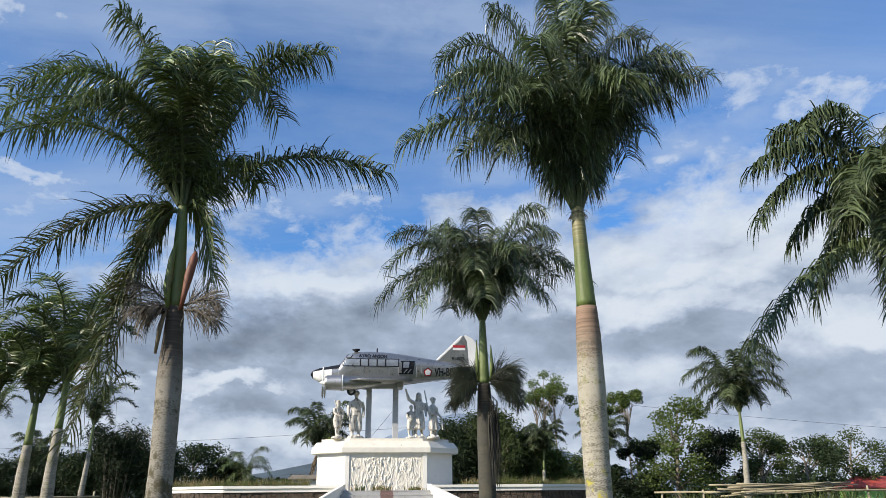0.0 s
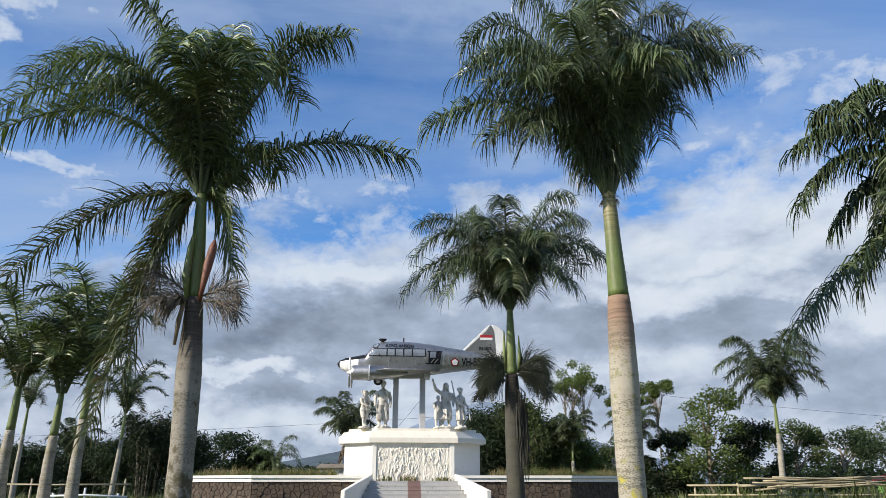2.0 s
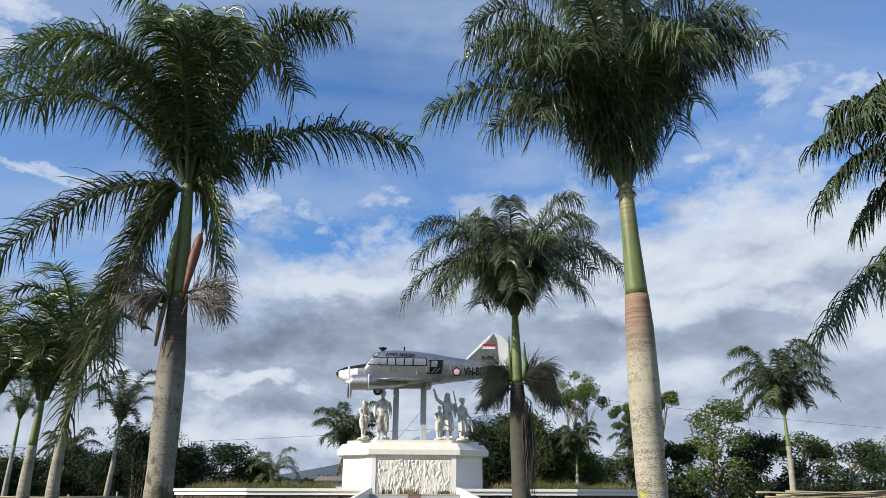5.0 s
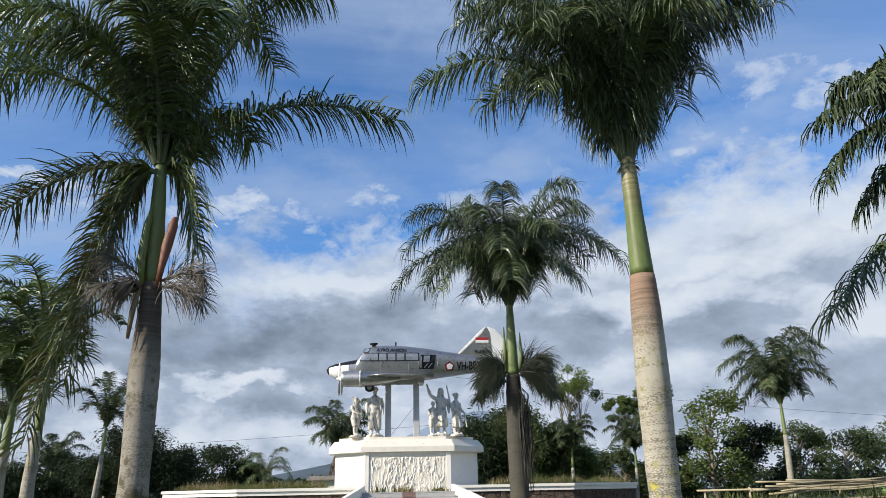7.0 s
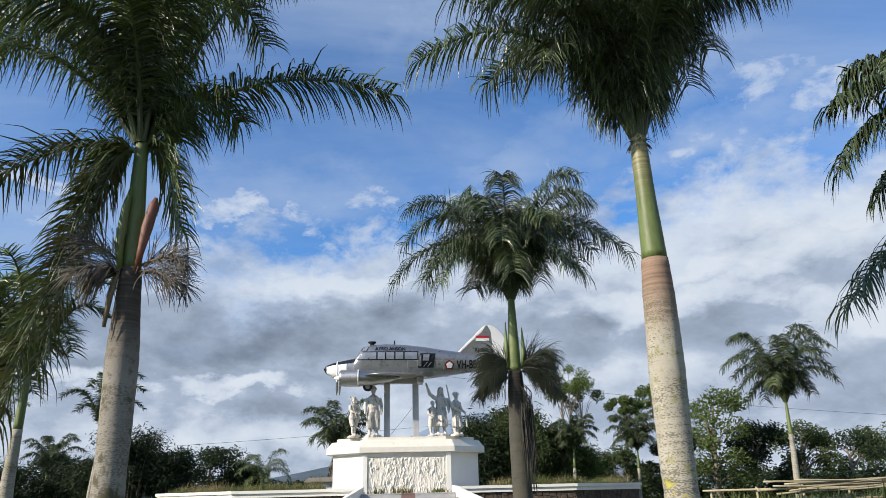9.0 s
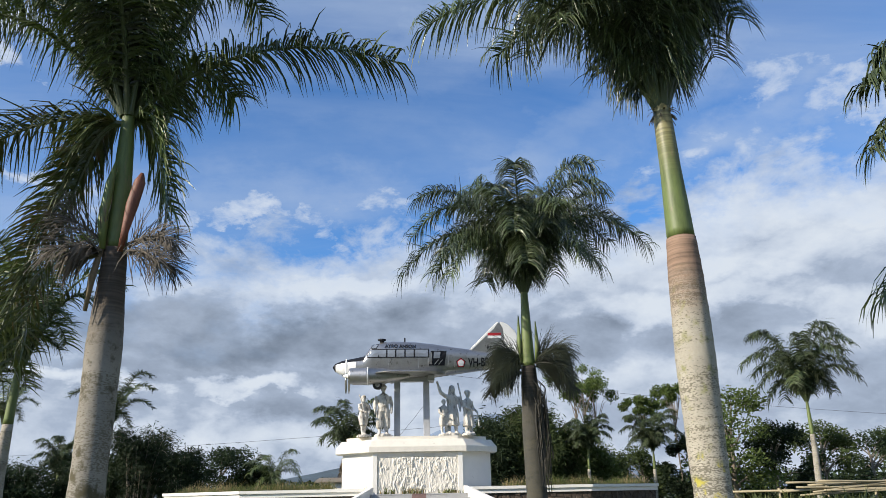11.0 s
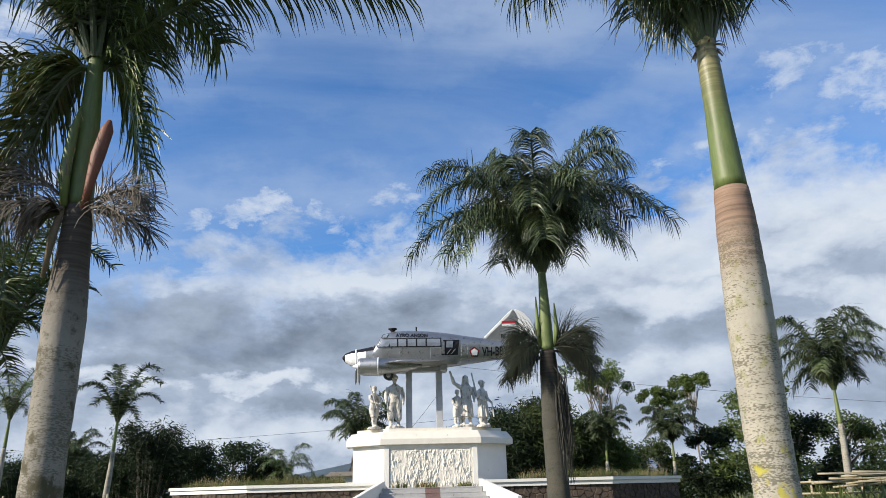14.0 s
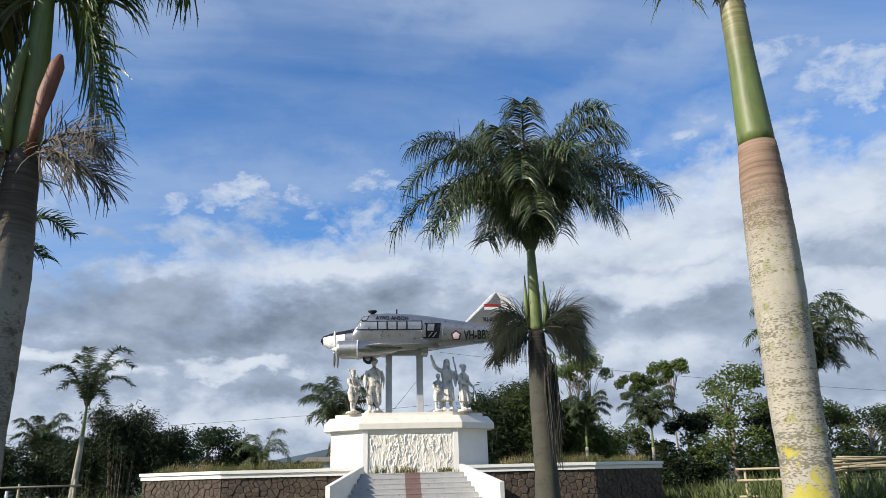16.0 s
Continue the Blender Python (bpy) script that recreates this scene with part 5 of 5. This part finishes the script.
for i, (x, y, h, w, b, m, lab) in enumerate(((0.4, 47, 4.6, 2.6, 0.05, TREE_DARK, "dark bush behind the statues"),
                                             (9.0, 52, 4.2, 4.0, 0.05, TREE_LIGHT, "light green bush behind the platform"), (12.5, 54, 4.4, 4.2, 0.05, TREE_MID, "green bush behind the platform"),
                                             (18.6, 50, 7.9, 5.0, 0.12, TREE_LIGHT, "broad leafy tree with pale branches"), (15.9, 51, 5.6, 3.6, 0.08, TREE_DARK, "dark bush beside a leafy tree"),
                                             (22.0, 52, 6.0, 4.6, 0.08, TREE_DARK, "dark leafy tree at the field edge"), (26.5, 55, 6.2, 5.0, 0.08, TREE_MID, "leafy tree at the field edge"),
                                             (31.5, 58, 5.8, 5.4, 0.08, TREE_DARK, "dark leafy tree at the field edge"), (38, 62, 6.6, 6.0, 0.08, TREE_MID, "leafy tree at the field edge"),
                                             (45, 64, 5.8, 6.0, 0.08, TREE_DARK, "dark leafy tree at the field edge"))):
    tree(x, y, h, w, lab, m, 300 + i, bare=b, leaves=8500, blobs=16, leaf=0.24, puff=(0.15, 0.27))
for i, (x, y, h, w, lab) in enumerate(((11.4, 70, 13.9, 4.6, "tall slender tree with an airy crown"), (13.2, 71, 12.6, 4.2, "tall slender tree with an airy crown"),
                                       (16.7, 58, 10.7, 3.4, "tall slender tree with sparse clumps"), (14.4, 58, 9.2, 2.6, "slender tree with one rounded clump"))):
    tree(x, y, h, w, lab, TREE_LIGHT, 400 + i, blobs=13, leaves=4600, bare=0.76, leaf=0.21, puff=(0.11, 0.20), girth=0.0050, stems=1 if i > 1 else 2, group="slender trees")


def far_woods():
    rng = random.Random(77)
    verts, faces = [], []
    for i in range(26000):
        x = rng.uniform(-95, 95)
        y = rng.uniform(84, 100)
        top = 3.6 + 1.7 * noise.noise(Vector((x * 0.11, 0, 2))) + 1.1 * noise.noise(Vector((x * 0.4, 1, 2)))
        p = Vector((x, y, top * rng.random() ** 0.6))
        a = Vector((rng.gauss(0, 1), rng.gauss(0, 1), rng.gauss(0, 0.7))).normalized()
        b = a.cross(Vector((rng.gauss(0, 1), rng.gauss(0, 1), rng.gauss(0, 1)))).normalized()
        s = rng.uniform(0.3, 0.8)
        o = len(verts)
        verts += [p - a * s * 0.5, p + b * s * 0.3, p + a * s * 0.5, p - b * s * 0.3]
        faces.append((o, o + 1, o + 2, o + 3))
    tagged(new("far_woods", mesh_of("far_woods", verts, faces, TREE_DARK)), "dark belt of far trees along the field", "woods", kind="stuff")


def grass(name, count, place, low, high, mat, label, seed, width=0.02):
    rng = random.Random(seed)
    verts, faces = [], []
    for i in range(count):
        x, y, z = place(rng)
        h = rng.uniform(low, high) * (0.7 + 0.5 * noise.noise(Vector((x * 0.9, y * 0.9, seed))))
        a = rng.uniform(0, 2 * math.pi)
        d = Vector((math.cos(a), math.sin(a), 0))
        s = Vector((-d.y, d.x, 0)) * width * rng.uniform(0.6, 1.3)
        p = Vector((x, y, z))
        q, r = p + d * h * 0.12 + Vector((0, 0, h * 0.6)), p + d * h * rng.uniform(0.25, 0.6) + Vector((0, 0, h))
        o = len(verts)
        verts += [p - s, p + s, q + s * 0.7, q - s * 0.7, r]
        faces += [(o, o + 1, o + 2, o + 3), (o + 3, o + 2, o + 4)]
    tagged(new(name, mesh_of(name, verts, faces, mat)), label, "grass", kind="stuff")


def on_platform(rng):
    s = rng.choice((-1, 1))
    u = s * (3.4 + 6.6 * rng.random())
    v = (-0.3 if abs(u) < 6.8 else -0.3 + (abs(u) - 6.8) * 0.7) + rng.random() ** 2 * 3.0
    p = MON @ Vector((u, v, FLOOR + 0.02))
    return p.x, p.y, p.z


def on_lawn(rng):
    while True:
        x, y = rng.uniform(-34, 34), rng.uniform(14, 58)
        p = MON.inverted() @ Vector((x, y, 0))
        if abs(p.x) > 11 or p.y > 10:
            return x, y, -0.05


def by_the_fence(rng):
    return rng.uniform(9.5, 32.0), rng.uniform(23.5, 33.0), -0.05


def at_pedestal(rng):
    if rng.random() < 0.6:
        u, v = rng.choice((-1.25, -0.3, -0.1, 1.2, 1.35)) + rng.gauss(0, 0.16), rng.uniform(-0.25, 0.05)
    else:
        s, k = rng.choice((-1, 1)), rng.random()
        u, v = s * (1.8 + 1.35 * k), 0.05 + 0.95 * k - rng.random() * 0.2
    p = MON @ Vector((u, v, FLOOR + 0.02))
    return p.x, p.y, p.z


def at_feet(rng):
    u = rng.choice((-2.2, -1.4, 1.15, 1.5, 2.2)) + rng.gauss(0, 0.22)
    p = MON @ Vector((u, 0.62 + rng.gauss(0, 0.12), 3.97))
    return p.x, p.y, p.z


far_woods()
grass("platform_grass", 9000, on_platform, 0.35, 0.75, GRASS, "unmown green grass along the platform edge", 1, 0.012)
grass("platform_dry_grass", 3000, on_platform, 0.4, 0.8, DRY, "dry brown grass along the platform edge", 2, 0.010)
grass("lawn_grass", 42000, on_lawn, 0.5, 1.15, GRASS, "tall rough grass over the lawn", 3, 0.03)
grass("lawn_weeds", 12000, on_lawn, 0.6, 1.5, WEED, "taller green weeds on the lawn", 4, 0.06)
grass("field_weeds", 9000, by_the_fence, 0.9, 2.0, WEED, "tall green weeds round the bamboo fence", 8, 0.045)
grass("pedestal_weeds", 210, at_pedestal, 0.12, 0.42, WEED, "small weeds growing at the pedestal foot", 5, 0.03)
grass("pedestal_dry_weeds", 170, at_pedestal, 0.12, 0.38, DRY, "dry weeds growing at the pedestal foot", 6, 0.02)
grass("plinth_weeds", 420, at_feet, 0.06, 0.2, GRASS, "small weeds round the statues' feet", 7, 0.014)

# ---- cables, fences, hut ----


def cable(a, b, sag, label):
    a, b = Vector(a), Vector(b)
    pts = [a.lerp(b, i / 24) - Vector((0, 0, sag * 4 * (i / 24) * (1 - i / 24))) for i in range(25)]
    v, f = tube_data(pts, [0.012] * 25, 6)
    tagged(new("overhead_cable", mesh_of("overhead_cable", v, f, CABLE)), label, "cable", "overhead cables")


cable((-62, 60, 5.2), (0.5, 60, 7.2), 0.5, "thin black overhead cable across the field")
cable((-1.0, 60, 11.3), (75, 60, 5.2), 1.2, "thin black overhead cable across the field")


v, f = tube_data([(0.42, 1.15, 5.45), (-0.15, 1.35, 4.75), (-0.72, 1.5, 4.1)], [0.007] * 3, 6)
guy = new("guy_wire", mesh_of("guy_wire", v, f, GUY))
guy.matrix_world = MON
tagged(guy, "thin grey guy wire slanting between the stand's posts", "wire")


def fence(x, y, turn, length, n_posts, h, mat, rails, label, name):
    t = thing(name, pose(x, y, 0, 0, 0, turn), label, "fence", "fences")
    rng = random.Random(int(length * 10))
    for i in range(n_posts):
        px = length * i / (n_posts - 1)
        v, f = tube_data([(px, 0, -0.2), (px + rng.uniform(-.04, .04), 0, h * rng.uniform(0.95, 1.1))], [0.045, 0.04], 8)
        child("post", mesh_of("post", v, f, mat, True), t)
    for z in rails:
        v, f = tube_data([(-0.3, -0.06, z), (length / 2, -0.06, z + rng.uniform(-.05, .05)), (length + 0.3, -0.06, z + rng.uniform(-.05, .05))], [0.035] * 3, 8)
        child("rail", mesh_of("rail", v, f, mat, True), t)


fence(-13.3, 22.5, 3, 2.2, 3, 1.35, PIPE, (0.75, 1.22), "white pipe rail fence in the grass", "pipe_fence")
fence(-20.5, 30, 4, 6.0, 4, 1.7, BAMBOO, (0.9, 1.6), "rough bamboo rail fence in the field", "bamboo_fence")
fence(9.5, 27, 4, 14.0, 9, 1.60, BAMBOO, (0.7, 1.2, 1.55), "rough bamboo rail fence beside the platform", "bamboo_fence")


def hut():
    t = thing("hut", pose(38.2, 60, 0, 0, 0, 8), "small lime green hut with a red sheet roof", "hut")
    part("wall", box(-2.2, 2.2, -1.6, 1.6, -0.1, 1.75), GREEN_WALL, t, "lime green wall")
    part("door", box(-0.4, 0.4, -1.64, -1.605, 0.0, 1.6), WHITE, t)
    bm = prism([([(-2.6, -2.0), (2.6, -2.0), (2.6, 2.0), (-2.6, 2.0)], 1.752), ([(-2.6, -2.0), (2.6, -2.0), (2.6, 2.0), (-2.6, 2.0)], 1.85), ([(-1.6, -0.1), (1.6, -0.1), (1.6, 0.1), (-1.6, 0.1)], 2.75)])
    part("roof", bm, ROOF_RED, t, "red sheet roof")


hut()



def shed():
    t = thing("shed", pose(-6.9, 44.0, 0, 0, 0, 3), "low pale plastered shed behind the platform", "shed")
    part("wall", box(-1.35, 1.35, -0.9, 0.9, -0.1, 2.5, 0.02), CREAM, t, "pale stained plaster wall")
    part("roof", prism([([(-1.6, -1.15), (1.6, -1.15), (1.6, 1.15), (-1.6, 1.15)], 2.502), ([(-1.6, -1.15), (1.6, -1.15), (1.6, 1.15), (-1.6, 1.15)], 2.55), ([(-1.5, 0.2), (1.5, 0.2), (1.5, 0.3), (-1.5, 0.3)], 2.8)]), WOOD, t, "weathered brown thatched roof")


shed()


def pole_heap(x, y, turn, count, long, z, seed):
    """Bamboo poles left lying over a fence rail, each a thing."""
    rng = random.Random(seed)
    for k in range(count):
        half, tilt = long * rng.uniform(0.35, 0.5), rng.uniform(-2, 5)
        pts = [(half * (i / 4 - 1), 0, 0.015 * math.sin(i + k)) for i in range(9)]
        v, f = tube_data(pts, [0.036 - 0.0015 * i for i in range(9)], 7)
        ob = new("bamboo_pole", mesh_of("bamboo_pole", v, f, BAMBOO, True))
        ob.matrix_world = pose(x + rng.uniform(-0.12, 0.12) * long, y - 0.05 + 0.012 * k, z + 0.036 * k + rng.uniform(-0.03, 0.03), 0, -tilt, turn + rng.uniform(-5, 5))
        tagged(ob, "long dry bamboo pole lying across the fence", "pole", "bamboo poles on the fence")


pole_heap(14.4, 26.9, 4, 10, 5.6, 1.50, 21)

# ---- stones of the platform wall ----


def clipped(poly, mid, n):
    """The part of a polygon on the near side of the line through mid with normal n."""
    out = []
    for p, q in zip(poly, poly[1:] + poly[:1]):
        a, b = (p - mid).dot(n), (q - mid).dot(n)
        if a <= 0:
            out.append(p)
        if a * b < 0:
            out.append(p.lerp(q, a / (a - b)))
    return out


def stones():
    rng = random.Random(3)
    poly = outline(-0.06)
    k = len(poly)
    z0, z1 = 0.45, TOP - 0.265
    for i, runs in ((5, 2), (0, 1), (4, 1)):
        a, b = Vector(poly[i]), Vector(poly[(i + 1) % k])
        d = (b - a).normalized()
        n = Vector((d.y, -d.x))
        long = (b - a).length
        spots = []
        count = int(long * (z1 - z0) / 0.050)
        while len(spots) < count:
            c = max((Vector((rng.uniform(0, long), rng.uniform(z0, z1))) for _ in range(6)), key=lambda p: min([((p - o) * 1.0).length for o in spots] or [9]))
            spots.append(c)
        for c in spots:
            if i == 5 and abs((a + d * c.x).x) < 1.85:
                continue
            cell = [Vector(p) for p in ((0, z0), (long, z0), (long, z1), (0, z1))]
            for o in sorted(spots, key=lambda o: (o - c).length)[1:14]:
                cell = clipped(cell, (c + o) / 2, (o - c).normalized())
            if len(cell) < 3:
                continue
            m = sum(cell, Vector((0, 0))) / len(cell)
            out = rng.uniform(0.0, 0.04)
            verts, r = [], len(cell)
            for depth, shrink in ((-0.08, 0.96), (out, 0.96), (out + 0.018, 0.80)):
                for q in cell:
                    e = m + (q - m) * shrink
                    w = a + d * e.x + n * depth
                    verts.append((w.x, w.y, e.y))
            faces = [(lv * r + q, lv * r + (q + 1) % r, (lv + 1) * r + (q + 1) % r, (lv + 1) * r + q) for lv in range(2) for q in range(r)]
            faces.append(tuple(range(2 * r, 3 * r)))
            child("stone", mesh_of("stone", verts, faces, STONE), platform)


stones()
